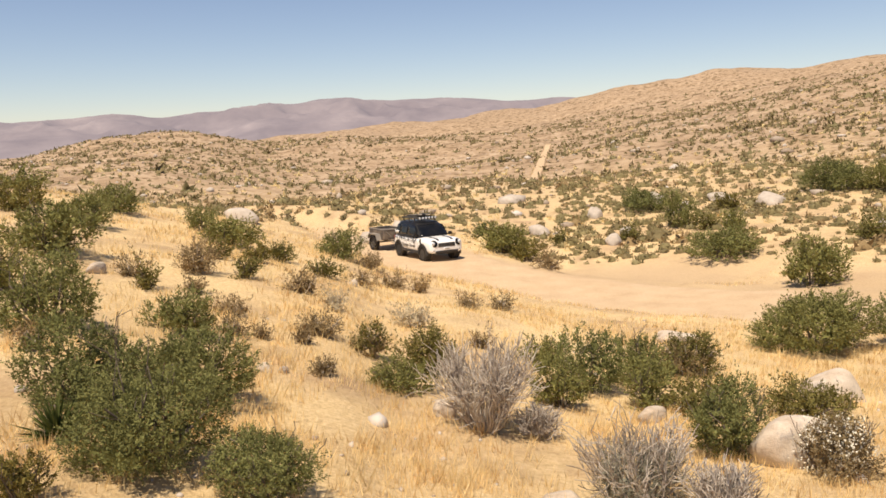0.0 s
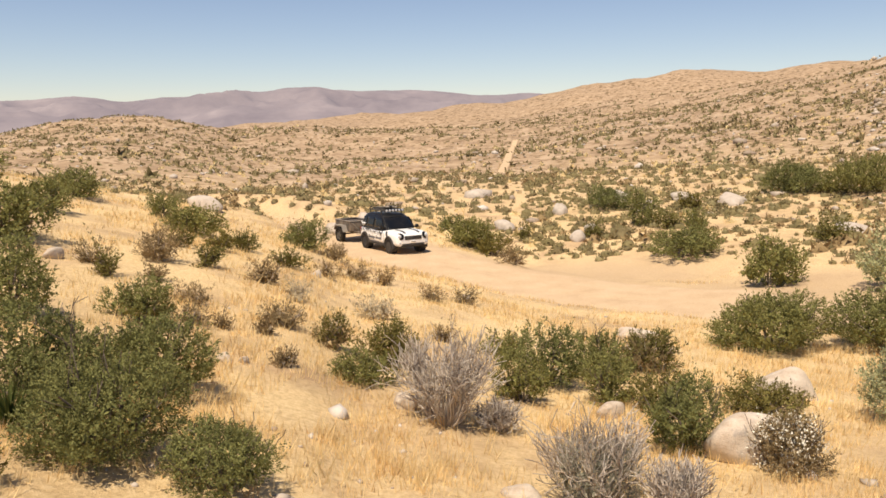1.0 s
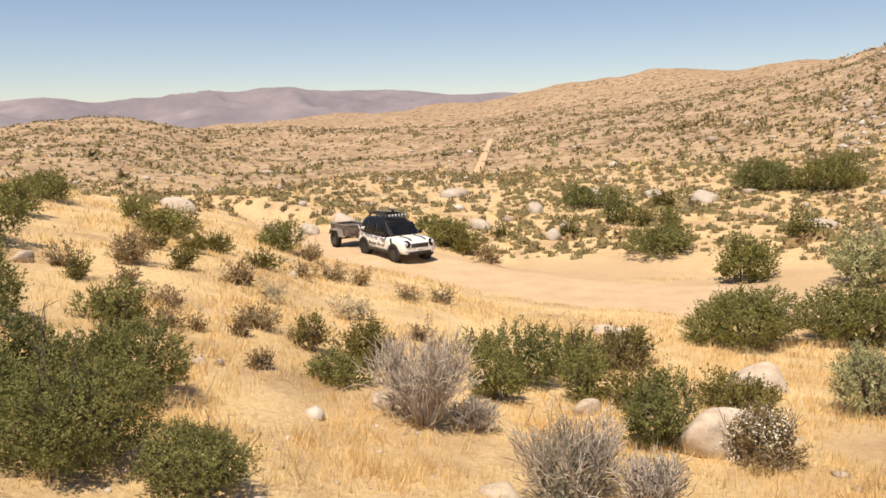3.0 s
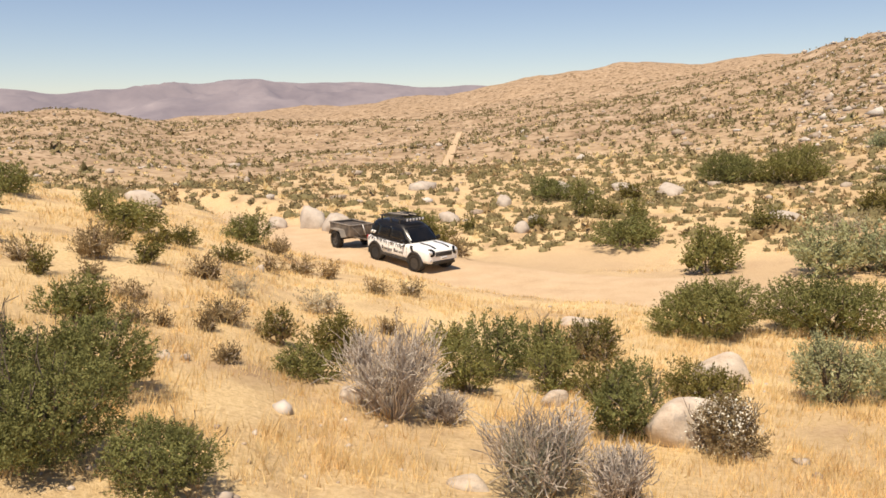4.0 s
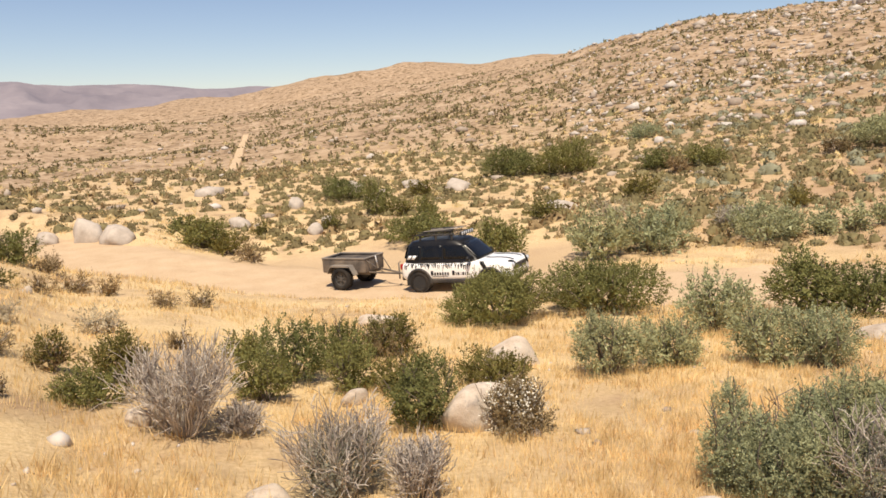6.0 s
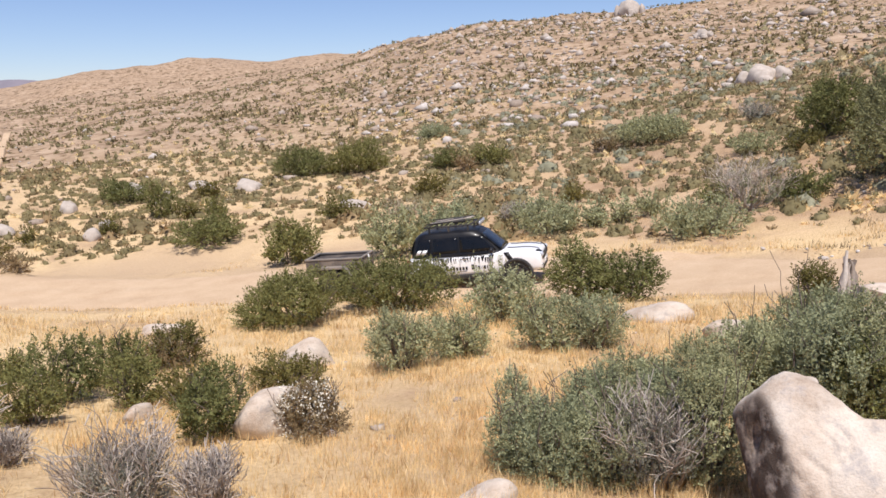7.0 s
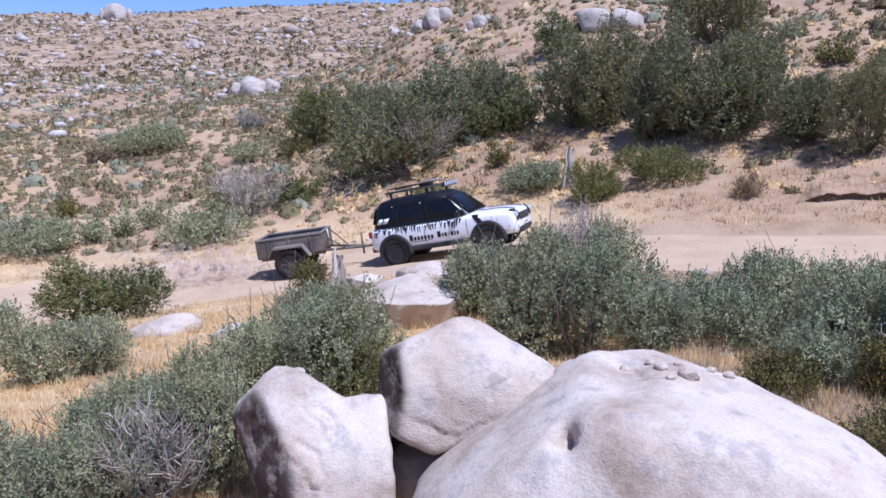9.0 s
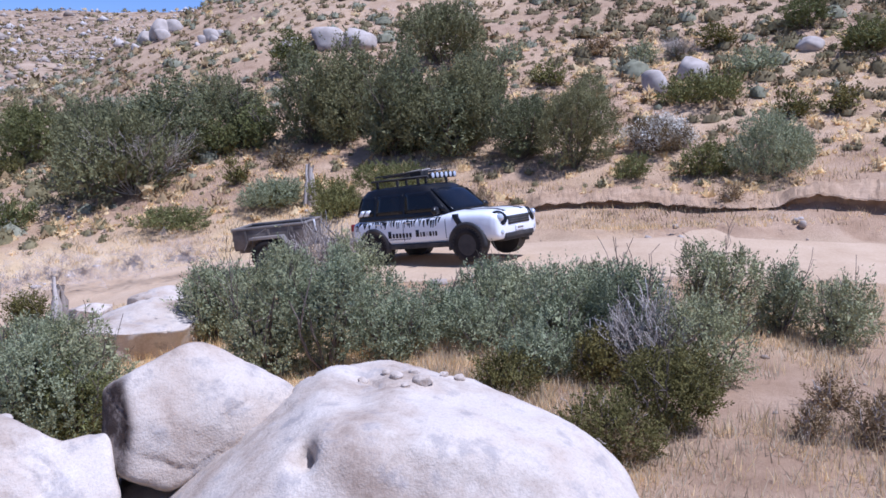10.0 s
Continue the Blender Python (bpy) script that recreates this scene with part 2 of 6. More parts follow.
def table(pairs):
    a = np.array(pairs, float)
    xs = np.linspace(a[0, 0], a[-1, 0], 721)
    ys = np.interp(xs, a[:, 0], a[:, 1])
    k = np.hanning(9)
    ys = np.convolve(np.pad(ys, 4, mode="edge"), k / k.sum(), "valid")
    return lambda v: np.interp(v, xs, ys)


FALL = table([(-180, -0.02), (-70, -0.06), (-28, -0.03), (-17, 0.02), (-8, 0.06), (-4.6, 0.088), (0, 0.095), (7, 0.122), (12, 0.131), (30, 0.129), (47, 0.115), (72, 0.077), (88, 0.042), (120, 0.03), (180, -0.02)])
FOOT = table([(-180, 40), (-40, 34), (-28, 32), (-17, 33), (-8, 36), (0, 39.5), (6, 37.5), (12, 34.5), (20, 32), (30, 29.5), (47, 28), (60, 27), (72, 26), (88, 23), (120, 20), (180, 40)])
DIP = table([(-180, 4), (-40, 5), (-20, 5), (-8, 4.6), (0, 2.2), (6, 0.6), (12, 0), (180, 0)])
CREST = table([(-180, 1), (-60, -1.2), (-29, -0.8), (-23, 0), (-19, 0.5), (-15, -0.1), (-12, -0.5), (-9, -0.3), (-2, -0.2), (3, 0), (8, 0.4), (14, 1.4), (20, 1.9), (25, 2.7), (30, 3.8), (33, 5.0), (37, 5.9), (42, 6.2), (55, 6.8), (61, 7.2), (90, 8.5), (130, 8), (180, 1)])
CREST_AT = table([(-180, 320), (-10, 330), (5, 340), (20, 290), (40, 215), (60, 200), (120, 200), (180, 320)])
SPUR = table([(-180, -8), (48, -3), (52, -0.3), (61, 2.0), (65, 4.0), (68.3, 6.2), (72, 8.2), (80, 11), (100, 12.5), (130, 12), (150, 4), (180, -8)])
TAN_HILLS = table([(-180, 0), (-30, -1.2), (-14, -0.6), (-9, 0), (-5.7, 0.3), (-0.9, 0.8), (3, 1.15), (6.6, 1.0), (8.6, 1.3), (12.5, 2.45), (16, 2.7), (19.4, 3.1), (22, 3.0), (23.2, 2.6), (26.4, 3.4), (34, 3.4), (60, 3), (180, 0)])
SPUR_AT = 75.0

# the middle of the dirt road, x, y and its height below the eye
ROAD = [(-24, 60, -7.0), (-15, 53, -6.4), (-8.2, 47.0, -6.15), (-4.4, 42.8, -6.15), (-2.1, 39.4, -6.1), (-0.3, 36, -6.02), (1.6, 33.4, -6.2), (4.6, 31.0, -6.4), (7.6, 28.2, -6.3), (12.8, 22.6, -5.85),
        (17.6, 16.6, -5.25), (20.0, 11.0, -4.58), (20.4, 6.4, -3.85), (18.8, 0.2, -3.08), (17.4, -5, -2.7), (17.2, -10, -2.75), (16.6, -18, -2.9), (16, -34, -3.0)]


def spline(points, steps=16):
    p = np.array(points, float)
    p = np.vstack([2 * p[0] - p[1], p, 2 * p[-1] - p[-2]])
    out = []
    for i in range(1, len(p) - 2):
        for u in np.arange(steps) / steps:
            out.append(0.5 * (2 * p[i] + (p[i + 1] - p[i - 1]) * u + (2 * p[i - 1] - 5 * p[i] + 4 * p[i + 1] - p[i + 2]) * u * u + (3 * p[i] - p[i - 1] - 3 * p[i + 1] + p[i + 2]) * u ** 3))
    return np.array(out + [p[-2]])


ROAD_LINE = spline(ROAD)


def road_near(x, y):
    """Distance to the middle of the road, its height there, and the side (positive: away from the camera)."""
    x, y = np.atleast_1d(x).astype(float), np.atleast_1d(y).astype(float)
    best, high, side = np.full(x.shape, 1e9), np.zeros(x.shape), np.zeros(x.shape)
    sel = np.hypot(x, y) < 75
    xs, ys = x[sel], y[sel]
    b, h, s = np.full(xs.shape, 1e9), np.zeros(xs.shape), np.zeros(xs.shape)
    for a, c in zip(ROAD_LINE[:-1], ROAD_LINE[1:]):
        dx, dy = c[0] - a[0], c[1] - a[1]
        u = np.clip(((xs - a[0]) * dx + (ys - a[1]) * dy) / (dx * dx + dy * dy), 0, 1)
        px, py = a[0] + u * dx, a[1] + u * dy
        d = np.hypot(xs - px, ys - py)
        m = d < b
        b[m], h[m] = d[m], (a[2] + u * (c[2] - a[2]))[m]
        s[m] = np.sign((xs - px) * dy * -1 + (ys - py) * dx)[m]
    best[sel], high[sel], side[sel] = b, h, s
    return best, high, side


def bank(x, y):
    """One on the bare graded ground where the road swings, nought away from it."""
    b1 = np.exp(-(((np.asarray(x) - 8.0) / 6.5) ** 2 + ((np.asarray(y) - 34.5) / 4.0) ** 2) ** 2)
    b2 = np.exp(-(((np.asarray(x) - 13.5) / 5.0) ** 2 + ((np.asarray(y) - 28.5) / 3.5) ** 2) ** 2)
    return np.maximum(b1, b2)


def land(x, y):
    """Height of the ground above zero."""
    x, y = np.atleast_1d(x).astype(float), np.atleast_1d(y).astype(float)
    d, az = np.hypot(x, y), np.degrees(np.arctan2(x, y))
    foot, crest_at = FOOT(az), CREST_AT(az)
    zf = -2.5 - FALL(az) * foot
    near = -2.5 - FALL(az) * np.minimum(d, foot)
    zc = np.tan(np.radians(CREST(az))) * crest_at
    u = np.clip((d - foot) / (crest_at - foot), 0, 1)
    hill = zf + (zc - zf) * u ** 1.35 - DIP(az) * smooth(0, 1, (d - foot) / 28) * (1 - u) ** 1.5
    z = np.where(d < foot, near, hill)
    # the spur beyond the road
    zs = np.tan(np.radians(SPUR(az))) * SPUR_AT
    us = np.clip((d - foot) / (SPUR_AT - foot), 0, 1.0)
    spur = np.where(d < foot, -99, zf + (zs - zf) * us ** 1.08 - 0.16 * np.maximum(d - SPUR_AT, 0))
    k = 1.2
    z = np.where(d < foot, z, np.maximum(z, spur) + k * np.exp(-np.abs(z - spur) / k) * 0.3 * smooth(foot, foot + 10, d))
    # behind the crest, the tan hills and the plain
    fall = zc - 0.09 * (d - crest_at)
    z = np.where(d > crest_at, np.maximum(fall, -26), z)
    bump = np.exp(-((d - 900) / 210) ** 2)
    zt = np.tan(np.radians(TAN_HILLS(az))) * 900
    z = np.where(d > crest_at, z * (1 - bump) + zt * bump, z)
    z = np.where(d > 1000, z * (1 - smooth(1000, 1500, d)) - 30 * smooth(1000, 1500, d), z)
    # relief
    z = z + 0.05 * rough(x, y, 2.6, 3, 3) * smooth(2, 6, d) + 0.12 * rough(x, y, 9, 5, 3) * smooth(6, 14, d)
    z = z + rough(x, y, 22, 7, 4) * 0.7 * smooth(foot + 4, foot + 40, d)
    z = z + rough(x, y, 75, 9, 4) * 2.2 * smooth(80, 180, d) + rough(x, y, 240, 11, 4) * 2.2 * smooth(450, 800, d) + (5.5 - np.abs(rough(x, y, 130, 27, 4)) * 7.0) * smooth(480, 800, d)
    # the road bed: level across, a low cut bank on the far side
    rd, rz, side = road_near(x, y)
    bed = rz + 0.03 * rough(x, y, 1.7, 13, 3)
    w = 1 - smooth(2.3, 5.2, rd)
    z = z * (1 - w) + bed * w
    z = z + 0.34 * smooth(2.85, 3.25, rd + 0.25 * rough(x, y, 1.5, 15, 2)) * (1 - smooth(3.4, 8.5, rd)) * (side > 0) * (0.4 + 0.6 * smooth(20, 70, az))
    return z + EYE


def ground(x, y):
    return float(land(x, y)[0])


def spot(bearing, metres, sunk=0.0):
    """A place on the ground by bearing and distance."""
    x, y = math.sin(radians(bearing)) * metres, math.cos(radians(bearing)) * metres
    return Vector((x, y, ground(x, y) - sunk))


def sheet(name, bearings, radii, drop=0.0):
    a, r = np.meshgrid(np.radians(bearings), radii)
    x, y = np.sin(a) * r, np.cos(a) * r
    z = land(x.ravel(), y.ravel()).reshape(x.shape) - drop
    nr, na = x.shape
    i = np.arange(nr * na).reshape(nr, na)
    q = np.stack([i[:-1, :-1], i[:-1, 1:], i[1:, 1:], i[1:, :-1]], -1).reshape(-1, 4)[:, ::-1]
    me = bpy.data.meshes.new(name)
    me.from_pydata(np.stack([x, y, z], -1).reshape(-1, 3).tolist(), [], q.tolist())
    me.polygons.foreach_set("use_smooth", [True] * len(me.polygons))
    rd = road_near(x.ravel(), y.ravel())[0]
    worn = me.attributes.new("worn", "FLOAT", "POINT")
    worn.data.foreach_set("value", np.maximum(1 - smooth(2.2, 3.3, rd + 0.5 * rough(x.ravel(), y.ravel(), 2.2, 21, 3)), 0.85 * bank(x.ravel(), y.ravel())).astype(np.float32))
    # thin grass: pinkish soil on the rise to the right and beyond the road
    az, dd = np.degrees(np.arctan2(x, y)).ravel(), np.hypot(x, y).ravel()
    bare = np.maximum(smooth(62, 96, az) * (1 - smooth(130, 172, az)) * 0.9, smooth(0, 6, dd - FOOT(az)) * smooth(20, 55, az) * (1 - smooth(130, 172, az)) * 0.8)
    thin = me.attributes.new("thin", "FLOAT", "POINT")
    thin.data.foreach_set("value", np.clip(bare + 0.25 * rough(x.ravel(), y.ravel(), 3, 23, 2), 0, 1).astype(np.float32))
    me.update()
    return me


_bearings = np.concatenate([np.arange(-180, -48, 3.0), np.arange(-48, 132, 0.5), np.arange(132, 180.1, 3.0)])
_radii = np.concatenate([[0.02], np.geomspace(0.6, 4200, 270)])
land_sheet = new("ground", sheet("ground", _bearings, _radii))
land_sheet.data.materials.append(EARTH)
tagged(land_sheet, "dry sandy hillside and valley of tan decomposed granite", "ground", kind="structure")


def strip(name, line, half, lift, material, label, seed):
    """A worn track laid along a line of x, y on the ground."""
    p = np.array(line)[:, :2]
    seg = np.hypot(*np.diff(p, axis=0).T)
    s = np.concatenate([[0], np.cumsum(seg)])
    n = int(s[-1] / 0.35)
    t = np.linspace(0, s[-1], n)
    c = np.stack([np.interp(t, s, p[:, 0]), np.interp(t, s, p[:, 1])], -1)
    g = np.gradient(c, axis=0)
    g /= np.linalg.norm(g, axis=1)[:, None]
    nrm = np.stack([-g[:, 1], g[:, 0]], -1)
    across = np.linspace(-1, 1, 17)
    wob = half * (1 + 0.16 * rough(t, t * 0 + 5, 3.5, seed, 4)[:, None] * (across > 0) + 0.16 * rough(t, t * 0 + 55, 3.0, seed + 3, 4)[:, None] * (across <= 0))
    xy = c[:, None, :] + nrm[:, None, :] * (wob * across)[:, :, None]
    x, y = xy[..., 0].ravel(), xy[..., 1].ravel()
    edge = np.tile(np.abs(across), (n, 1)).ravel()
    ruts = 0.035 * (np.exp(-((np.tile(across * half, (n, 1)).ravel() - 0.8) / 0.28) ** 2) + np.exp(-((np.tile(across * half, (n, 1)).ravel() + 0.8) / 0.28) ** 2))
    z = land(x, y) + lift * np.clip((1 - edge) * 6, -0.4, 1) - ruts * 0.6 + 0.012 * rough(x, y, 0.5, 31, 2)
    i = np.arange(n * 17).reshape(n, 17)
    q = np.stack([i[:-1, :-1], i[:-1, 1:], i[1:, 1:], i[1:, :-1]], -1).reshape(-1, 4)
    me = bpy.data.meshes.new(name)
    me.from_pydata(np.stack([x, y, z], -1).tolist(), [], q.tolist())
    me.polygons.foreach_set("use_smooth", [True] * len(me.polygons))
    me.materials.append(material)
    ob = new(name, me)
    return tagged(ob, label, "road", kind="structure")


strip("road", ROAD_LINE, 2.7, 0.05, ROAD_DIRT, "packed pale dirt road with faint wheel ruts", 41)
_far = spline([(math.sin(radians(b)) * d, math.cos(radians(b)) * d, 0) for b, d in ((5.9, 84), (6.25, 92), (6.6, 106), (6.85, 116), (7.05, 132), (7.2, 158), (7.4, 172))])
strip("road", _far, 0.7, 0.35, ROAD_DIRT, "distant pale dirt track climbing the valley side", 47)

# the far mountains
MOUNTAINS = table([(-180, 1.5), (-60, 1.6), (-28.4, 1.61), (-25, 1.7), (-23.2, 1.8), (-22.1, 2.03), (-20.6, 1.8), (-19.4, 1.49), (-17.6, 1.8), (-15.4, 1.82), (-12.7, 2.27), (-10.0, 2.18), (-9.2, 2.39), (-6.9, 2.62), (-4.4, 2.19), (-0.7, 2.25), (2.6, 2.04), (6.0, 1.9), (8.4, 2.11), (9.5, 1.87), (20, 1.8), (60, 1.6), (180, 1.5)])


def mountain_range():
    b = np.concatenate([np.arange(-180, -44, 3.0), np.arange(-44, 44, 0.2), np.arange(44, 180.1, 3.0)])
    r = np.linspace(2300, 3900, 60)
    a, rr = np.meshgrid(np.radians(b), r)
    x, y = np.sin(a) * rr, np.cos(a) * rr
    top = np.tan(np.radians(MOUNTAINS(np.degrees(a)))) * 3400 + 34
    up = smooth(2350, 3400, rr) ** 0.8
    z = -34 + (top + 2) * up + (rough(x, y, 620, 3, 5) * 22 - np.abs(rough(x, y, 260, 8, 4)) * 62 + 14) * up * (0.10 + 0.90 * (1 - smooth(3050, 3350, rr))) + rough(x, y, 130, 19, 4) * 5 * up
    z[rr > 3450] -= 60
    i = np.arange(x.size).reshape(x.shape)
    q = np.stack([i[:-1, :-1], i[:-1, 1:], i[1:, 1:], i[1:, :-1]], -1).reshape(-1, 4)[:, ::-1]
    me = bpy.data.meshes.new("backdrop")
    me.from_pydata(np.stack([x, y, z + EYE], -1).reshape(-1, 3).tolist(), [], q.tolist())
    me.polygons.foreach_set("use_smooth", [True] * len(me.polygons))
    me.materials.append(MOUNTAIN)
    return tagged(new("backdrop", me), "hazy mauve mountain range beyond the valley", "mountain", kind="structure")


mountain_range()


# ---- plants ----
def mesh_of(name, verts, faces, material_, smooth_=False):
    me = bpy.data.meshes.new(name)
    verts, faces = np.asarray(verts, np.float32), np.asarray(faces, np.int32)
    k = faces.shape[1]
    me.vertices.add(len(verts))
    me.vertices.foreach_set("co", verts.ravel())
    me.loops.add(faces.size)
    me.loops.foreach_set("vertex_index", faces.ravel())
    me.polygons.add(len(faces))
    me.polygons.foreach_set("loop_start", np.arange(len(faces), dtype=np.int32) * k)
    if smooth_:
        me.polygons.foreach_set("use_smooth", np.ones(len(faces), bool))
    me.update(calc_edges=True)
    me.validate()
    me.materials.append(material_)
    return me


def unit(v):
    return v / np.maximum(np.linalg.norm(v, axis=-1, keepdims=True), 1e-6)


def blades(base, way, length, width, rng, face=None):
    """Pointed leaves; face: the way that their upper sides look."""
    side = unit(np.cross(way, rng.normal(size=way.shape) if face is None else face + rng.normal(0, 0.4, way.shape)))
    v = np.stack([base - side * (width / 2)[:, None], base + side * (width / 2)[:, None], base + way * length[:, None]], 1)
    n = len(base)
    return v.reshape(-1, 3), np.arange(n * 3).reshape(n, 3)


def tubes(paths, radii, sides=4):
    """Tapered twigs: paths (n, k, 3), radii (n, k)."""
    n, k, _ = paths.shape
    way = unit(np.gradient(paths, axis=1))
    a = unit(np.cross(way, np.array([0.31, 0.17, 0.93])))
    b = np.cross(way, a)
    ang = np.arange(sides) * 2 * np.pi / sides
    ring = a[:, :, None] * np.cos(ang)[None, None, :, None] + b[:, :, None] * np.sin(ang)[None, None, :, None]
    v = paths[:, :, None] + ring * radii[:, :, None, None]
    i = np.arange(n * k * sides).reshape(n, k, sides)
    j = np.roll(i, -1, axis=2)
    f = np.stack([i[:, :-1], j[:, :-1], j[:, 1:], i[:, 1:]], -1).reshape(-1, 4)
    return v.reshape(-1, 3), f


def lobes(w, h, rng, n):
    """Rounded masses of a crown: centres and half sizes."""
    a = rng.uniform(0, 2 * np.pi) + np.arange(n) * 2.4
    out = np.sqrt((np.arange(n) + 0.5) / n) * rng.uniform(0.75, 1.1, n)
    r = out * 0.335 * w
    c = np.stack([np.cos(a) * r, np.sin(a) * r, h * (0.52 - 0.26 * out ** 2 + rng.normal(0, 0.10, n))], -1)
    big = rng.uniform(0.62, 1.30, n) * (12 / n) ** 0.4
    size = np.stack([w * 0.175 * big, w * 0.175 * big, h * 0.28 * big], -1)
    c[:, 2] = np.clip(c[:, 2], size[:, 2] * 0.55, h * 1.02 - size[:, 2])
    c[0], size[0] = (0, 0, h * 0.36), (w * 0.23, w * 0.23, h * 0.36)
    return c, size


def foliage(w, h, count, leaf, slim, rng, upward=0.6, ragged=0.25, sprig=26):
    """Leafy sprigs standing on the outside of a crown of rounded masses, and a few coarse leaves within."""
    c, size = lobes(w, h, rng, int(np.clip(6 + 2.2 * w, 7, 15)))
    n = max(count // sprig, 30)
    m = int(n * 2.6)
    k = rng.choice(len(c), m, p=(size[:, 0] * size[:, 2]) / (size[:, 0] * size[:, 2]).sum())
    d = unit(rng.normal(size=(m, 3)) + np.array([0, 0, 0.25]))
    p = c[k] + d * size[k] * (1 - np.abs(rng.normal(0, 0.09, m)))[:, None]
    depth = np.min(np.linalg.norm((p[:, None] - c[None]) / size[None], axis=2) + (np.arange(len(c))[None] == k[:, None]) * 9, axis=1)
    good = np.flatnonzero((depth > 0.86) & (p[:, 2] > 0.02 * h))[:n]
    p, d, k = p[good], d[good], k[good]
    n = len(p)
    away = unit(p - np.array([0, 0, h * 0.1]))
    way = unit(away * (1 - upward) + d * 0.35 + np.array([0, 0, upward]) + rng.normal(0, 0.28, (n, 3)))
    reach = leaf * rng.uniform(2.6, 5.2, n) * (1 + ragged * rng.exponential(1, n))
    u = rng.uniform(-0.45, 1, (n, sprig))
    spoke = rng.normal(size=(n, sprig, 3))
    base = p[:, None] + way[:, None] * (u * reach[:, None])[:, :, None] + spoke * (leaf * 0.62 * (1.15 - 0.75 * u))[:, :, None]
    lw = unit(way[:, None] * 0.9 + spoke * 0.45 + rng.normal(0, 0.3, (n, sprig, 3)))
    q = n * sprig
    face = np.repeat(unit(d / size[k] * h + np.array([0, 0, 0.25])), sprig, 0)
    v, f = blades(base.reshape(-1, 3), lw.reshape(-1, 3), leaf * rng.uniform(0.7, 1.5, q), leaf * slim * rng.uniform(0.7, 1.3, q), rng, face)
    # the dark, coarser mass behind them
    i = q // 14
    k = rng.integers(0, len(c), i)
    d = unit(rng.normal(size=(i, 3)))
    v2, f2 = blades(c[k] + d * size[k] * rng.uniform(0.45, 0.78, i)[:, None], unit(rng.normal(size=(i, 3))), leaf * rng.uniform(1.8, 3.4, i), leaf * rng.uniform(1.2, 2.0, i), rng, d)
    v, f = np.vstack([v, v2]), np.vstack([f, f2 + len(v)])
    v[:, 2] = np.maximum(v[:, 2], 0.0)
    return v, f


def stems(w, h, n, thick, rng, steps=5, spread=0.42, bend=0.1):
    a = rng.uniform(0, 2 * np.pi, n)
    r = np.sqrt(rng.uniform(0.02, 1, n)) * spread * w
    end = np.stack([np.cos(a) * r, np.sin(a) * r, h * rng.uniform(0.55, 0.95, n) * np.sqrt(np.maximum(1 - (r / (0.62 * w)) ** 2, 0.1))], -1)
    start = np.stack([np.cos(a) * 0.04 * w, np.sin(a) * 0.04 * w, np.full(n, -0.03)], -1)
    u = np.linspace(0, 1, steps)[None, :, None]
    mid = rng.normal(0, bend * h, (n, 1, 3))
    path = start[:, None] * (1 - u) + end[:, None] * u + mid * u * (1 - u) * 2
    path = path + rng.normal(0, 0.018 * h, path.shape) * u
    rad = thick * (1 - 0.75 * u[:, :, 0]) * rng.uniform(0.6, 1.2, (n, 1))
    return path, rad


def fork(path, rad, n, length, rng, steps=4):
    """Side twigs that leave from older twigs."""
    k = rng.integers(0, len(path), n)
    j = rng.integers(path.shape[1] // 2, path.shape[1], n)
    start = path[k, j]
    way = unit(path[k, -1] - path[k, 0])
    way = unit(way + rng.normal(0, 0.42, (n, 3)) + np.array([0, 0, 0.25]))
    u = np.linspace(0, 1, steps)[None, :, None]
    ln = length * rng.uniform(0.4, 1.2, n)[:, None, None]
    p = start[:, None] + way[:, None] * u * ln + rng.normal(0, 0.1, (n, steps, 3)) * ln * u
    return p, (rad[k, j][:, None] * 0.75) * (1 - 0.7 * u[:, :, 0])


LABELS = {
    "sage": ("sagebrush", "grey-green sagebrush with fine dense leaves on dry grass", "shrub"),
    "green": ("desert_shrub", "dark green leafy desert shrub on sandy ground", "shrub"),
    "olive": ("desert_shrub", "olive-yellow low desert shrub among dry grass", "shrub"),
    "olivebrown": ("desert_shrub", "half-dry olive and brown shrub on sandy ground", "shrub"),
    "brown": ("dry_shrub", "small brown dried-out shrub on sandy ground", "shrub"),
    "pale": ("dry_shrub", "pale straw-coloured dry shrub with bleached tips", "shrub"),
    "flower": ("flowering_shrub", "shrub with small creamy white flower heads", "shrub"),
    "greysage": ("sagebrush", "silver-grey twiggy sagebrush with sparse leaves", "shrub"),
    "dead": ("dead_bush", "leafless grey dead bush with tangled bare twigs", "shrub"),
    "deadbig": ("dead_bush", "large dark leafless bush with bare upright branches", "shrub"),
    "tall": ("scrub_oak", "tall dense dark green shrub on the hillside", "shrub"),
    "tree": ("juniper", "dark bushy tree standing on the hillside", "tree"),
    "spiky": ("yucca", "green yucca with stiff pointed leaves", "yucca"),
}
SHAPES = {}


def part(name, me, parent, label=""):
    ob = new(name, me)
    ob.parent = parent
    if label:
        ob["label"] = label
    return ob


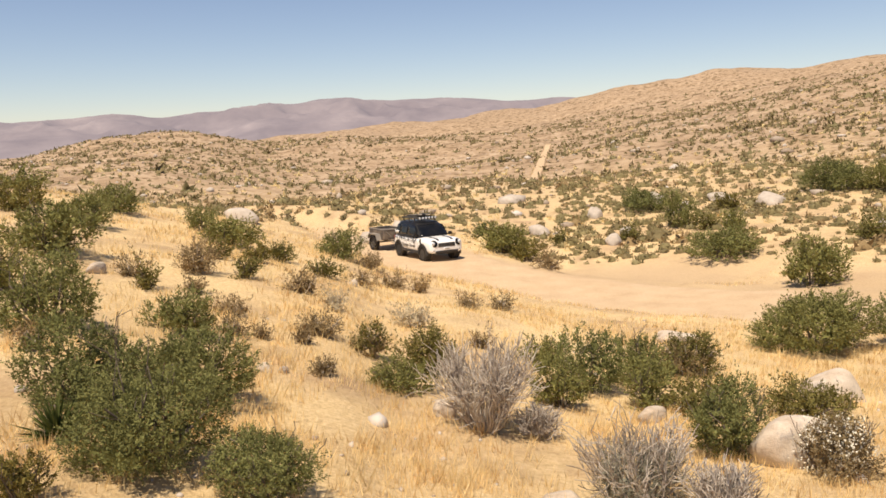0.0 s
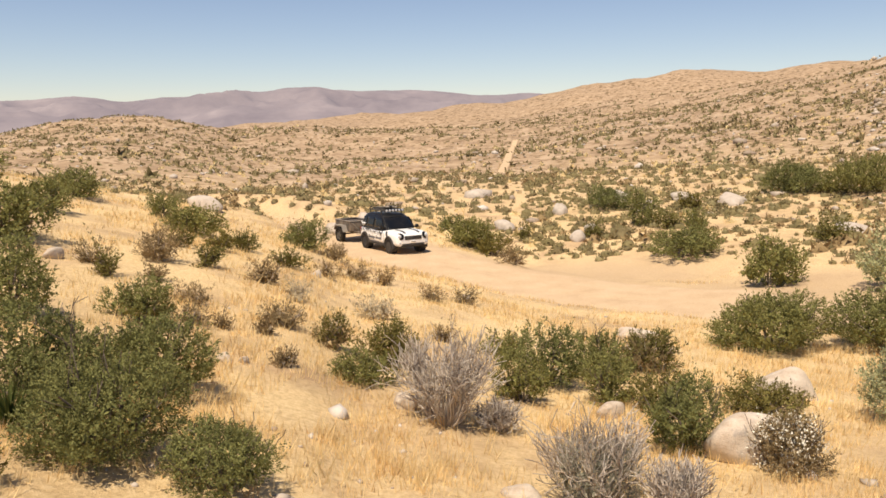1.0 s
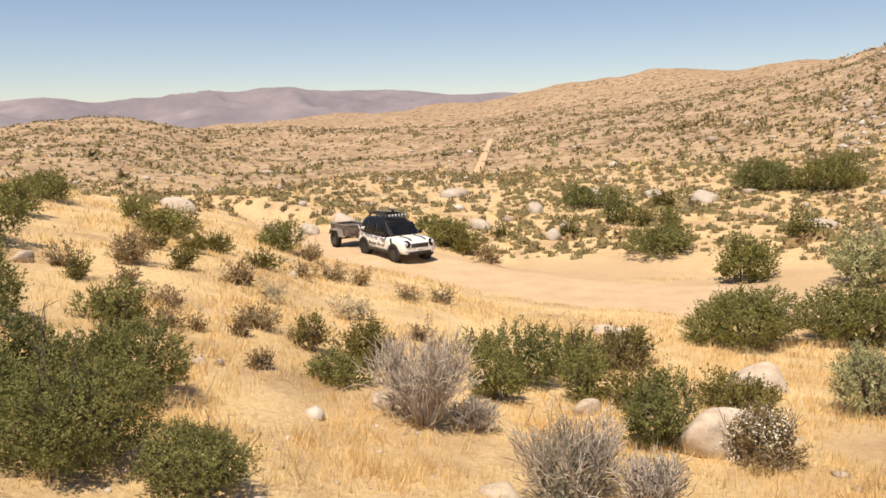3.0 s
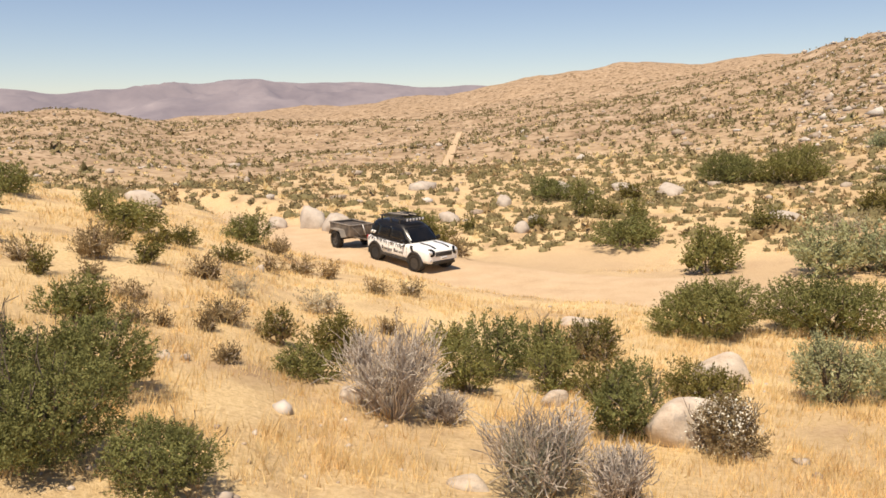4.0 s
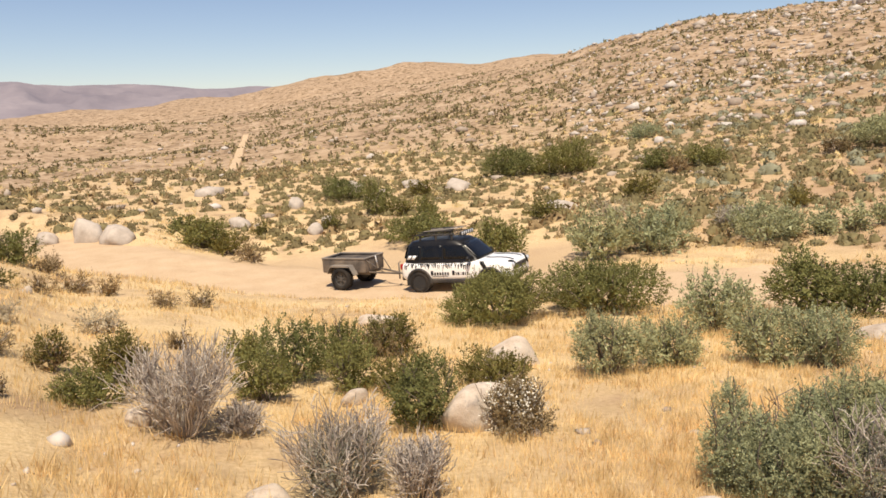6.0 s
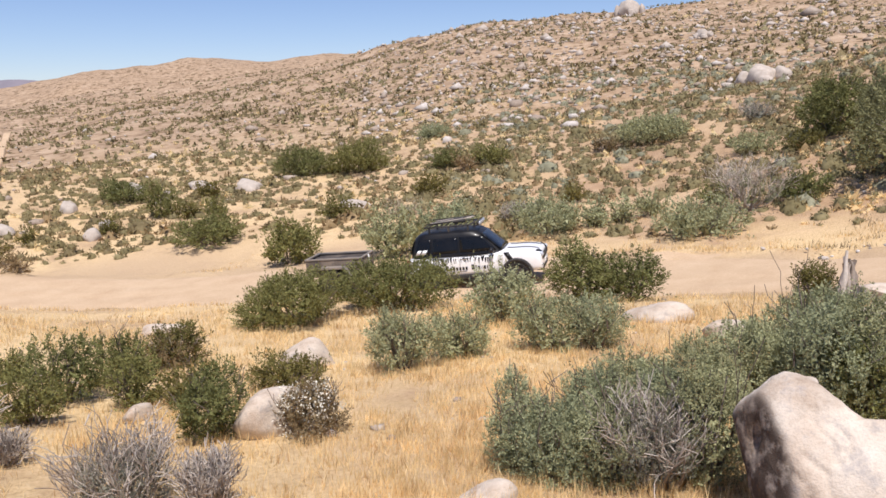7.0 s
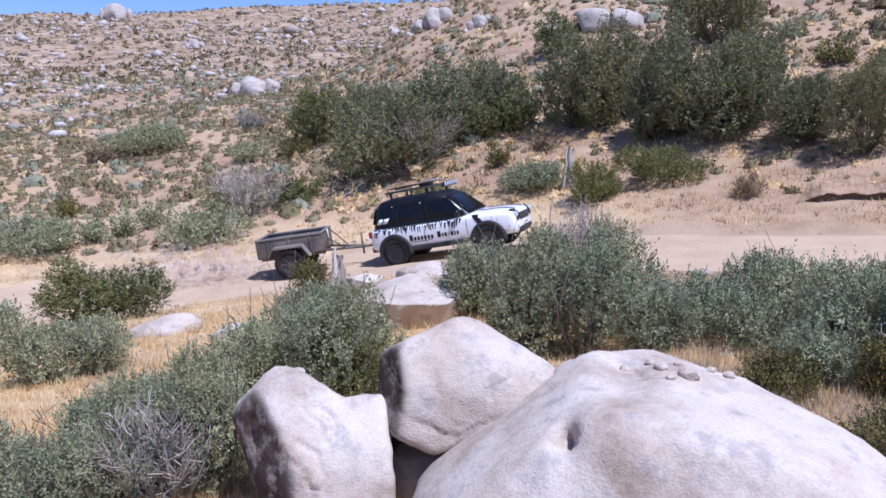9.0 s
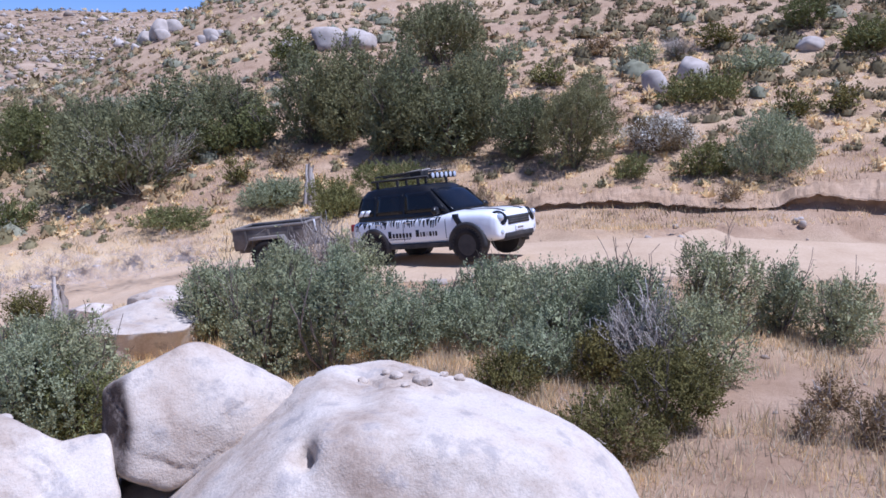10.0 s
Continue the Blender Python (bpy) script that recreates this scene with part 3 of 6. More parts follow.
def bush_meshes(kind, w, h, fine, rng):
    """The meshes of one plant, w wide and h high; fine: leaf length in metres."""
    out = []
    area = w * w * 0.8 + w * h * 2.4
    if kind in ("dead", "deadbig", "greysage"):
        n = 84 if kind == "dead" else 46
        p, r = stems(w, h, n, 0.014 + 0.005 * h, rng, 6, 0.47, 0.14)
        v, f = tubes(p, r)
        out.append(("stem", v, f, DEAD_WOOD))
        p2, r2 = fork(p, r, n * 7, 0.34 * h, rng)
        p3, r3 = fork(p2, r2, n * 11, 0.17 * h, rng, 3)
        r2, r3 = np.maximum(r2, 0.0040 + fine * 0.02), np.maximum(r3, 0.0034 + fine * 0.02)
        v2, f2 = tubes(p2, r2, 3)
        v3, f3 = tubes(p3, r3, 3)
        out.append(("twig_tangle", np.vstack([v2, v3]), np.vstack([f2, f3 + len(v2)]), DEAD_WOOD))
        if kind == "greysage":
            v, f = foliage(w, h, int(area / fine ** 2 * 1.6), fine, 0.28, rng, 0.8, 0.4)
            out.append(("foliage", v, f, LEAF["greysage"]))
        if kind == "deadbig":
            v, f = foliage(w, h, int(area / fine ** 2 * 0.5), fine, 0.35, rng, 0.6, 0.3)
            out.append(("foliage", v, f, LEAF["tall"]))
        return out
    if kind == "spiky":
        n = 150
        a, e = rng.uniform(0, 2 * np.pi, n), rng.uniform(0.15, 1.45, n)
        way = np.stack([np.cos(a) * np.cos(e), np.sin(a) * np.cos(e), np.sin(e)], -1)
        v, f = blades(way * 0.03 + np.array([0, 0, 0.06 * h]), way, 0.5 * (w + h) / 2 * rng.uniform(0.8, 1.3, n), np.full(n, 0.03 * (w + h)), rng)
        out.append(("foliage", v, f, LEAF["spiky"]))
        p, r = stems(w * 0.2, h * 0.25, 3, 0.03, rng)
        out.append(("stem", *tubes(p, r), BARK))
        return out
    leafkind = {"olivebrown": "olive", "flower": "brown", "tree": "tall"}.get(kind, kind)
    p, r = stems(w, h, 16 if kind in ("tall", "tree") else 12, 0.012 + 0.009 * h, rng)
    v, f = tubes(p, r)
    p2, r2 = fork(p, r, 40 if fine < 0.04 else 14, 0.3 * h, rng)
    v2, f2 = tubes(p2, np.maximum(r2, 0.004), 3)
    out.append(("stem", np.vstack([v, v2]), np.vstack([f, f2 + len(v)]), BARK if kind not in ("pale", "brown", "olivebrown") else DEAD_WOOD))
    dense = {"sage": 2.0, "green": 2.0, "olive": 2.1, "olivebrown": 1.9, "brown": 2.3, "pale": 2.5, "flower": 1.9, "tall": 2.1, "tree": 2.1}[kind]
    v, f = foliage(w, h, int(area / fine ** 2 * dense), fine, {"sage": 0.66, "pale": 0.42, "brown": 0.5}.get(kind, 0.70), rng, {"sage": 0.62, "tall": 0.65, "tree": 0.7}.get(kind, 0.5), {"sage": 0.34, "tall": 0.45}.get(kind, 0.28))
    out.append(("foliage", v, f, LEAF[leafkind]))
    if kind == "flower":
        v, f = foliage(w * 1.04, h * 1.06, int(area * 620), fine * 0.8, 0.9, rng, 0.9, 0.2, 5)
        out.append(("blossom", v, f, BLOSSOM))
    if kind == "olivebrown":
        v, f = foliage(w * 0.95, h * 0.8, int(area / fine ** 2 * 1.4), fine, 0.35, rng, 0.4, 0.2)
        out.append(("dry_foliage", v, f, LEAF["brown"]))
    return out


def bush(kind, bearing, metres, w, h):
    rng = np.random.default_rng(int(bearing * 131 + metres * 977) % 100000 + 7)
    near = metres < 15.5
    fine = 0.0175 + 0.0027 * max(metres - 6, 0)
    if near:
        key = None
        W, H = w * 1.04, h * 1.0
    else:
        step = 1.5
        W = step ** round(math.log(max(w, 0.3), step))
        H = step ** round(math.log(max(h, 0.3), step))
        band = 0 if metres < 30 else 1
        key = (kind, round(W, 2), round(H, 2), band)
        fine = (0.048, 0.088)[band]
    if key not in SHAPES or key is None:
        made = [(n, mesh_of(n, v, f, m)) for n, v, f, m in bush_meshes(kind, W, H, fine, rng)]
        if key:
            SHAPES[key] = made
    else:
        made = SHAPES[key]
    name, label, category = LABELS[kind]
    root = new(name)
    root.empty_display_size = 0.2
    scale = (1, 1, 1) if near else (w * 1.06 / W, w * 1.06 / W, h * 1.0 / H)
    root.matrix_world = Matrix.Translation(spot(bearing, metres, 0.02)) @ Matrix.Rotation(rng.uniform(0, 6.28), 4, "Z") @ Matrix.Diagonal((*scale, 1))
    for n, me in made:
        part(n, me, root)["kind"] = "stuff"
    return tagged(root, label, category, group="desert shrubs")


bush("green", -25.2, 7.7, 1.15, 0.86)
bush("green", -18.5, 8.3, 1.29, 0.83)
bush("green", -22.1, 6.4, 1.33, 0.93)
bush("spiky", -27.5, 6.9, 0.58, 0.53)
bush("green", -14.0, 5.9, 0.91, 0.54)
bush("olive", -30.1, 5.8, 0.35, 0.38)
bush("green", -27.4, 10.8, 1.20, 0.88)
bush("green", -29.7, 13.4, 0.80, 0.76)
bush("green", -26.7, 17.3, 1.79, 1.08)
bush("green", -24.4, 23.5, 1.39, 0.91)
bush("green", -22.6, 28.7, 1.70, 1.00)
bush("olive", -28.3, 25.6, 1.78, 0.80)
bush("green", -27.7, 32.4, 1.58, 0.63)
bush("green", -17.2, 27.7, 0.97, 0.78)
bush("green", -15.2, 24.1, 1.77, 0.93)
bush("olive", -13.7, 20.9, 0.67, 0.48)
bush("olive", -12.1, 22.3, 0.82, 0.56)
bush("olive", -16.3, 20.2, 0.57, 0.43)
bush("green", -7.8, 27.7, 1.65, 1.04)
bush("olive", -14.5, 17.0, 0.52, 0.37)
bush("brown", -17.5, 16.9, 0.86, 0.60)
bush("brown", -21.9, 15.7, 0.56, 0.30)
bush("olive", -21.0, 14.5, 0.46, 0.36)
bush("brown", -18.0, 14.9, 0.30, 0.19)
bush("brown", -10.6, 16.4, 0.70, 0.44)
bush("olive", -9.1, 20.2, 0.72, 0.44)
bush("brown", -5.6, 27.7, 0.88, 0.50)
bush("brown", -4.1, 22.7, 0.81, 0.36)
bush("brown", -2.2, 21.9, 0.45, 0.35)
bush("brown", -6.3, 20.8, 0.62, 0.39)
bush("green", -19.0, 11.3, 0.96, 0.55)
bush("brown", -15.6, 13.3, 0.57, 0.26)
bush("brown", -15.6, 11.8, 0.38, 0.24)
bush("pale", -8.4, 15.2, 0.43, 0.35)
bush("pale", -2.7, 15.7, 0.73, 0.41)
bush("brown", -9.5, 12.8, 0.69, 0.33)
bush("brown", -10.8, 12.0, 0.26, 0.20)
bush("olivebrown", -5.9, 12.4, 0.58, 0.50)
bush("olive", -1.8, 11.8, 0.90, 0.71)
bush("green", -3.6, 10.4, 0.88, 0.44)
bush("brown", 2.1, 14.2, 0.28, 0.22)
bush("brown", -28.4, 9.7, 0.24, 0.25)
bush("brown", -13.7, 11.9, 0.15, 0.20)
bush("brown", 1.5, 19.4, 0.49, 0.29)
bush("brown", 3.8, 20.4, 0.52, 0.30)
bush("brown", -9.5, 10.3, 0.41, 0.20)
bush("dead", 2.4, 8.9, 1.08, 0.96)
bush("dead", 6.3, 9.0, 0.47, 0.33)
bush("green", 6.8, 14.0, 0.76, 0.48)
bush("green", 10.0, 12.2, 1.02, 0.94)
bush("green", 13.6, 13.2, 0.91, 0.91)
bush("olivebrown", 16.9, 13.9, 1.01, 0.76)
bush("green", 8.0, 10.9, 0.80, 0.68)
bush("green", 14.4, 11.4, 0.79, 0.73)
bush("olive", 17.8, 10.9, 0.80, 0.56)
bush("green", 19.7, 8.9, 0.91, 0.84)
bush("olive", 25.1, 11.3, 1.15, 0.39)
bush("flower", 26.6, 8.7, 0.86, 0.68)
bush("greysage", 13.7, 6.8, 0.93, 0.78)
bush("dead", 19.6, 6.5, 0.46, 0.51)
bush("green", 25.1, 17.8, 2.79, 1.29)
bush("green", 32.6, 19.0, 2.91, 1.37)
bush("sage", 33.4, 11.7, 1.10, 1.03)
bush("sage", 37.4, 12.5, 1.00, 0.91)
bush("sage", 40.5, 16.0, 1.59, 1.09)
bush("sage", 43.9, 12.8, 1.06, 1.02)
bush("sage", 47.5, 12.8, 1.06, 0.97)
bush("green", 46.0, 18.7, 1.75, 1.50)
bush("green", 49.4, 18.9, 1.60, 1.30)
bush("sage", 42.8, 7.1, 0.78, 0.96)
bush("sage", 49.4, 6.8, 0.93, 0.92)
bush("sage", 50.7, 8.8, 1.16, 0.83)
bush("sage", 56.1, 6.9, 0.83, 1.38)
bush("sage", 63.8, 9.1, 1.40, 1.39)
bush("sage", 73.8, 12.9, 1.06, 1.33)
bush("sage", 77.8, 10.3, 1.17, 1.81)
bush("sage", 81.8, 10.1, 1.16, 1.70)
bush("sage", 85.1, 11.1, 0.95, 0.99)
bush("dead", 81.1, 16.0, 1.25, 1.15)
bush("sage", 93.2, 12.6, 1.24, 1.05)
bush("sage", 98.0, 10.1, 1.15, 1.12)
bush("sage", 103.3, 10.0, 1.07, 1.64)
bush("sage", 107.8, 9.3, 0.93, 1.19)
bush("sage", 108.5, 12.0, 1.11, 1.40)
bush("sage", 112.5, 12.3, 0.87, 1.12)
bush("sage", 115.9, 12.1, 1.03, 1.01)
bush("olive", 94.9, 8.7, 0.73, 0.47)
bush("olivebrown", 102.6, 6.9, 0.95, 0.55)
bush("olive", 106.4, 7.8, 1.01, 0.84)
bush("brown", 116.1, 9.0, 0.40, 0.34)
bush("brown", 119.0, 8.1, 0.53, 0.50)
bush("brown", 115.1, 7.9, 0.35, 0.31)
bush("olive", 61.4, 19.3, 0.95, 0.85)
bush("green", 13.9, 53.5, 3.17, 1.31)
bush("green", 16.3, 47.6, 1.84, 2.03)
bush("olive", 19.5, 52.6, 1.67, 1.04)
bush("green", 19.8, 44.7, 1.42, 1.11)
bush("olive", 18.1, 46.2, 1.37, 0.82)
bush("green", 19.4, 38.4, 3.47, 1.27)
bush("green", 24.8, 32.6, 2.41, 1.82)
bush("green", 2.7, 44.4, 1.41, 0.89)
bush("green", 4.0, 41.8, 2.65, 1.55)
bush("olive", 5.7, 40.6, 1.55, 0.90)
bush("brown", 7.3, 35.7, 1.14, 0.64)
bush("olive", 8.0, 44.5, 0.89, 0.70)
bush("olive", 13.0, 44.9, 1.27, 0.74)
bush("olive", 28.2, 40.8, 1.72, 0.81)
bush("sage", 32.4, 31.4, 2.53, 1.79)
bush("sage", 36.0, 32.1, 2.70, 1.67)
bush("olive", 34.8, 44.8, 1.73, 1.11)
bush("green", 26.1, 59.2, 4.51, 2.06)
bush("green", 29.8, 58.1, 4.62, 2.42)
bush("pale", 33.0, 39.0, 1.38, 0.75)
bush("green", 39.1, 53.0, 2.59, 1.37)
bush("sage", 50.7, 54.0, 5.55, 1.67)
bush("sage", 43.5, 33.6, 3.04, 1.42)
bush("sage", 48.6, 34.6, 1.22, 0.91)
bush("sage", 46.8, 34.3, 1.21, 0.81)
bush("sage", 50.6, 35.1, 1.24, 0.75)
bush("sage", 53.6, 30.5, 3.34, 1.18)
bush("green", 36.0, 54.1, 2.64, 1.33)
bush("deadbig", 57.0, 33.5, 2.56, 1.88)
bush("green", 60.2, 34.2, 1.91, 1.08)
bush("tall", 67.2, 35.5, 5.84, 3.83)
bush("green", 70.2, 29.9, 2.49, 0.63)
bush("olive", 60.0, 44.7, 1.87, 0.88)
bush("deadbig", 67.9, 34.8, 3.82, 2.52)
bush("green", 78.3, 46.6, 2.75, 2.11)
bush("tall", 81.4, 33.9, 2.80, 3.27)
bush("tall", 85.6, 31.4, 3.02, 3.99)
bush("tall", 90.3, 31.0, 4.20, 3.57)
bush("tall", 94.3, 29.3, 2.62, 2.83)
bush("tall", 98.0, 28.1, 2.89, 3.18)
bush("deadbig", 89.2, 31.4, 1.75, 1.42)
bush("tree", 88.6, 42.9, 4.98, 3.67)
bush("green", 85.6, 27.5, 2.83, 1.14)
bush("green", 81.3, 26.6, 1.85, 1.12)
bush("olive", 77.1, 29.4, 1.84, 0.72)
bush("brown", 91.5, 25.3, 0.89, 0.59)
bush("green", 75.7, 36.3, 1.77, 2.28)
bush("green", 73.5, 36.7, 2.04, 1.53)
bush("green", 106.8, 26.7, 1.58, 1.15)
bush("sage", 110.9, 26.5, 3.07, 1.76)
bush("green", 106.5, 34.0, 3.26, 1.16)
bush("flower", 103.8, 29.1, 2.41, 1.21)
bush("olive", 107.0, 42.3, 1.78, 1.04)
bush("sage", 109.2, 37.6, 2.09, 1.05)
bush("green", 115.6, 39.4, 2.73, 1.37)
bush("green", 112.1, 43.6, 2.13, 1.84)
bush("olive", 111.9, 31.8, 1.11, 0.78)
bush("olive", 114.5, 32.2, 1.13, 0.68)
bush("tall", 65.4, 39.3, 4.30, 4.04)
bush("tall", 70.4, 37.0, 4.05, 3.60)
bush("tall", 74.8, 37.6, 2.60, 2.91)
bush("tall", 79.5, 34.7, 3.34, 3.62)
bush("tall", 82.6, 35.2, 3.38, 3.62)
bush("tall", 85.4, 31.5, 2.60, 3.48)
bush("tall", 89.5, 30.1, 2.49, 3.01)
bush("tall", 90.9, 35.9, 2.96, 2.59)
bush("green", 61.5, 46.4, 3.53, 3.53)
bush("sage", 77.0, 29.3, 2.63, 1.02)
bush("green", 81.5, 26.9, 1.50, 0.95)
bush("green", 101.9, 26.7, 1.31, 0.65)
bush("olive", 74.5, 32.2, 0.90, 0.79)
bush("brown", 77.7, 32.9, 1.15, 0.46)
bush("sage", 100.1, 11.7, 0.83, 1.12)
bush("sage", 83.0, 13.7, 1.16, 1.29)
bush("sage", 74.2, 13.4, 1.24, 1.28)
bush("sage", 78.6, 11.9, 1.27, 1.58)
bush("greysage", 104.4, 9.3, 0.81, 0.92)
bush("olive", 101.2, 9.1, 0.59, 0.62)
bush("sage", 90.0, 11.2, 1.25, 0.85)
bush("sage", 92.6, 10.6, 1.05, 0.72)
bush("sage", 95.4, 11.6, 1.30, 0.95)
bush("sage", 86.9, 10.2, 1.15, 0.85)
bush("sage", 100.8, 10.6, 1.25, 1.0)
bush("sage", 97.2, 9.2, 0.9, 0.6)
bush("sage", 61.5, 9.9, 1.21, 1.52)
bush("sage", 65.4, 9.2, 1.03, 1.35)
bush("sage", 45.3, 6.9, 0.79, 0.78)
bush("greysage", 52.9, 6.7, 0.91, 0.83)
bush("sage", 47.4, 8.3, 0.86, 0.77)
bush("sage", 58.0, 9.3, 1.21, 1.08)
bush("sage", 53.5, 7.5, 1.01, 0.98)
bush("green", 65.9, 8.8, 0.68, 0.90)
bush("brown", 37.4, 52.0, 1.64, 0.99)
bush("green", 54.8, 35.4, 1.49, 0.75)
bush("tall", 73.2, 43.3, 2.85, 1.80)
bush("sage", 68.6, 46.0, 2.87, 1.34)
bush("sage", 56.9, 45.7, 2.23, 0.96)
bush("olive", 45.1, 40.1, 1.27, 0.66)
bush("greysage", 41.1, 36.0, 1.15, 0.85)
bush("sage", 37.5, 35.7, 1.14, 0.77)
bush("sage", 65.4, 47.2, 1.81, 0.99)
bush("greysage", 57.1, 54.4, 2.28, 1.03)
bush("brown", 47.1, 53.5, 1.69, 0.94)
bush("sage", 35.1, 67.7, 3.07, 1.04)
bush("sage", 102.2, 40.2, 1.41, 0.90)
bush("greysage", 104.4, 41.4, 1.59, 0.87)
bush("sage", 93.3, 42.4, 1.34, 0.77)
bush("brown", 99.3, 42.4, 1.49, 0.90)
bush("green", 96.0, 38.1, 1.60, 0.93)
bush("brown", 108.4, 23.9, 0.67, 0.56)


# ---- boulders and stones ----
from mathutils.bvhtree import BVHTree

def boulder_mesh(name, rx, ry, rz, seed, cuts=9, level=4, knobbly=0.07, planes=(), bite=(0.62, 0.86)):
    """A granite boulder: a round form worn flat along a few planes, then weathered."""
    rng = np.random.default_rng(seed)
    bm = bmesh.new()
    bmesh.ops.create_icosphere(bm, subdivisions=level, radius=1.0)
    v = np.array([p.co for p in bm.verts])
    v = np.sign(v) * np.abs(v) ** 0.86
    for _ in range(cuts):
        n = unit(rng.normal(size=3) * np.array([1, 1, 0.7]))
        s = v @ n - rng.uniform(*bite)
        v = v - n * (0.022 * np.logaddexp(0, s / 0.022) * 0.93)[:, None]
    for n, d in planes:
        n = unit(np.array(n, float))
        s = v @ n - d
        v = v - n * (0.025 * np.logaddexp(0, s / 0.025) * 0.95)[:, None]
    v = v * np.array([rx, ry, rz])
    size = min(rx, ry, rz)
    for p, q in zip(bm.verts, v):
        a = noise.fractal(Vector(q) / (size * 1.3) + Vector((seed, 0, 0)), 1.0, 2.0, 3)
        c = noise.fractal(Vector(q) / (size * 0.22) + Vector((0, seed, 0)), 1.0, 2.0, 3) + 2.2 * noise.fractal(Vector(q) / (size * 0.6) + Vector((0, 0, seed)), 1.0, 2.0, 2)
        g = abs(noise.noise(Vector(q) / (size * 0.75) + Vector((seed, seed, 0))))
        c -= 5.0 * max(0.0, 0.10 - g) / 0.10
        p.co = Vector(q) * (1 + knobbly * a) + Vector(q).normalized() * (size * 0.012 * c)
    me = bpy.data.meshes.new(name)
    bm.to_mesh(me)
    bm.free()
    me.polygons.foreach_set("use_smooth", [True] * len(me.polygons))
    me.materials.append(GRANITE)
    return me


def hewn_mesh(name, planes, scale, seed, soft=16, level=4, weather=0.02, dents=(), varnish_shaded=()):
    """A boulder bounded by flat worn faces (normal, distance), its edges rounded; dents: middle, radius, push; the last
    names faces darkened by mineral crust and painted shade.
    """
    bm = bmesh.new()
    bmesh.ops.create_icosphere(bm, subdivisions=level, radius=1.0)
    u = np.array([p.co for p in bm.verts])
    n = unit(np.array([q[0] for q in planes], float))
    d = np.array([q[1] for q in planes], float)
    r = (np.clip(u @ n.T / d, 1e-3, None) ** soft).sum(1) ** (-1.0 / soft)
    v = u * r[:, None] * scale
    for middle, radius, push in dents:
        g = np.exp(-(((v - np.array(middle)) / np.array(radius)) ** 2).sum(1))
        v = v + g[:, None] * np.array(push)
    for p, q, w in zip(bm.verts, v, u):
        q, far = Vector(q), Vector((seed * 1.7, seed * 0.6, 0))
        a = noise.fractal(q * 1.6 + far, 1.0, 2.0, 3) * 1.6
        c = noise.fractal(q * 7 + far, 0.8, 2.1, 4) * 0.55
        seam = abs(noise.noise(q * 1.3 - far) + 0.3 * noise.noise(q * 5 + far))
        p.co = q + Vector(w) * (weather * (a + c - 1.1 * max(0.0, 1 - seam / 0.035)))
    me = bpy.data.meshes.new(name)
    bm.to_mesh(me)
    bm.free()
    me.polygons.foreach_set("use_smooth", [True] * len(me.polygons))
    me.materials.append(GRANITE)
    # mask of the faces that get the crust and the painted shade
    if varnish_shaded:
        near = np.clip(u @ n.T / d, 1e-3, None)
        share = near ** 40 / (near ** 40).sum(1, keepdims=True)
        crust_shade = me.attributes.new("varnish_shade", "FLOAT_COLOR", "POINT")
        a = np.clip(share[:, list(varnish_shaded)].sum(1), 0, 1)
        crust_shade.data.foreach_set("color", np.stack([a, a, a, np.ones_like(a)], -1).astype(np.float32).ravel())
    return me


def random_planes(seed, n=15):
    rng = np.random.default_rng(seed)
    way = [unit(rng.normal(size=3) * np.array([1, 1, 0.8])) for _ in range(n)]
    return [((0, 0, -1), 0.5), ((0, 0, 1), 0.52)] + [(tuple(w), float(rng.uniform(0.36, 0.54))) for w in way]


ROCKS = [hewn_mesh("boulder", random_planes(20 + k), 1.0, 20 + k, 5 if k < 4 else 20, 4 if k < 4 else 3, 0.022) for k in range(7)]
for _me in ROCKS[4:]:
    _me.materials[0] = STONE


def rock(bearing, metres, w, h):
    if w > 1.4 and metres > 58:
        # a far outcrop: a jumble of blocks
        span = math.degrees(w / metres)
        for off, back, ww, hh in ((-0.36, 0.2, 0.42, 0.75), (0.34, -0.2, 0.40, 0.6), (0.05, -0.9, 0.34, 0.42), (-0.62, -0.6, 0.24, 0.32)):
            rock(bearing + off * span, metres + back * w * 0.4, min(w * ww, 1.39), min(h * hh, 0.8 * w * ww))
        w, h = w * 0.6, min(h * 0.95, 0.5 * w)
    k = int(bearing * 17 + metres * 5) % 4 if metres < 30 else 4 + int(bearing * 17 + metres * 5) % 3
    ob = new("boulder" if w > 0.45 else "stone", ROCKS[k])
    p = spot(bearing, metres)
    turn = radians(-bearing + (int(metres * 37) % 60) - 30)
    ob.matrix_world = Matrix.Translation(p + Vector((0, 0, h * 0.2))) @ Matrix.Rotation(turn, 4, "Z") @ Matrix.Diagonal((w * 1.12, w * 0.95, h * (1.6 if metres < 30 else 1.3), 1))
    return tagged(ob, "pale weathered granite boulder half sunk in dry grass" if w > 0.45 else "small pale granite stone on sandy ground", "rock", group="granite boulders")


def outcrop(label, bearing, metres, height, size, turn, tilt, seed, planes=(), cuts=6, knobbly=0.05):
    """A large boulder: the height of its middle below the eye, half sizes, turn and tilts in degrees."""
    ob = new("boulder", boulder_mesh("boulder", *size, seed, cuts, 5, knobbly, planes))
    x, y = math.sin(radians(bearing)) * metres, math.cos(radians(bearing)) * metres
    ob.matrix_world = pose(x, y, EYE + height, tilt[0], tilt[1], turn)
    return tagged(ob, label, "rock", group="granite outcrop")


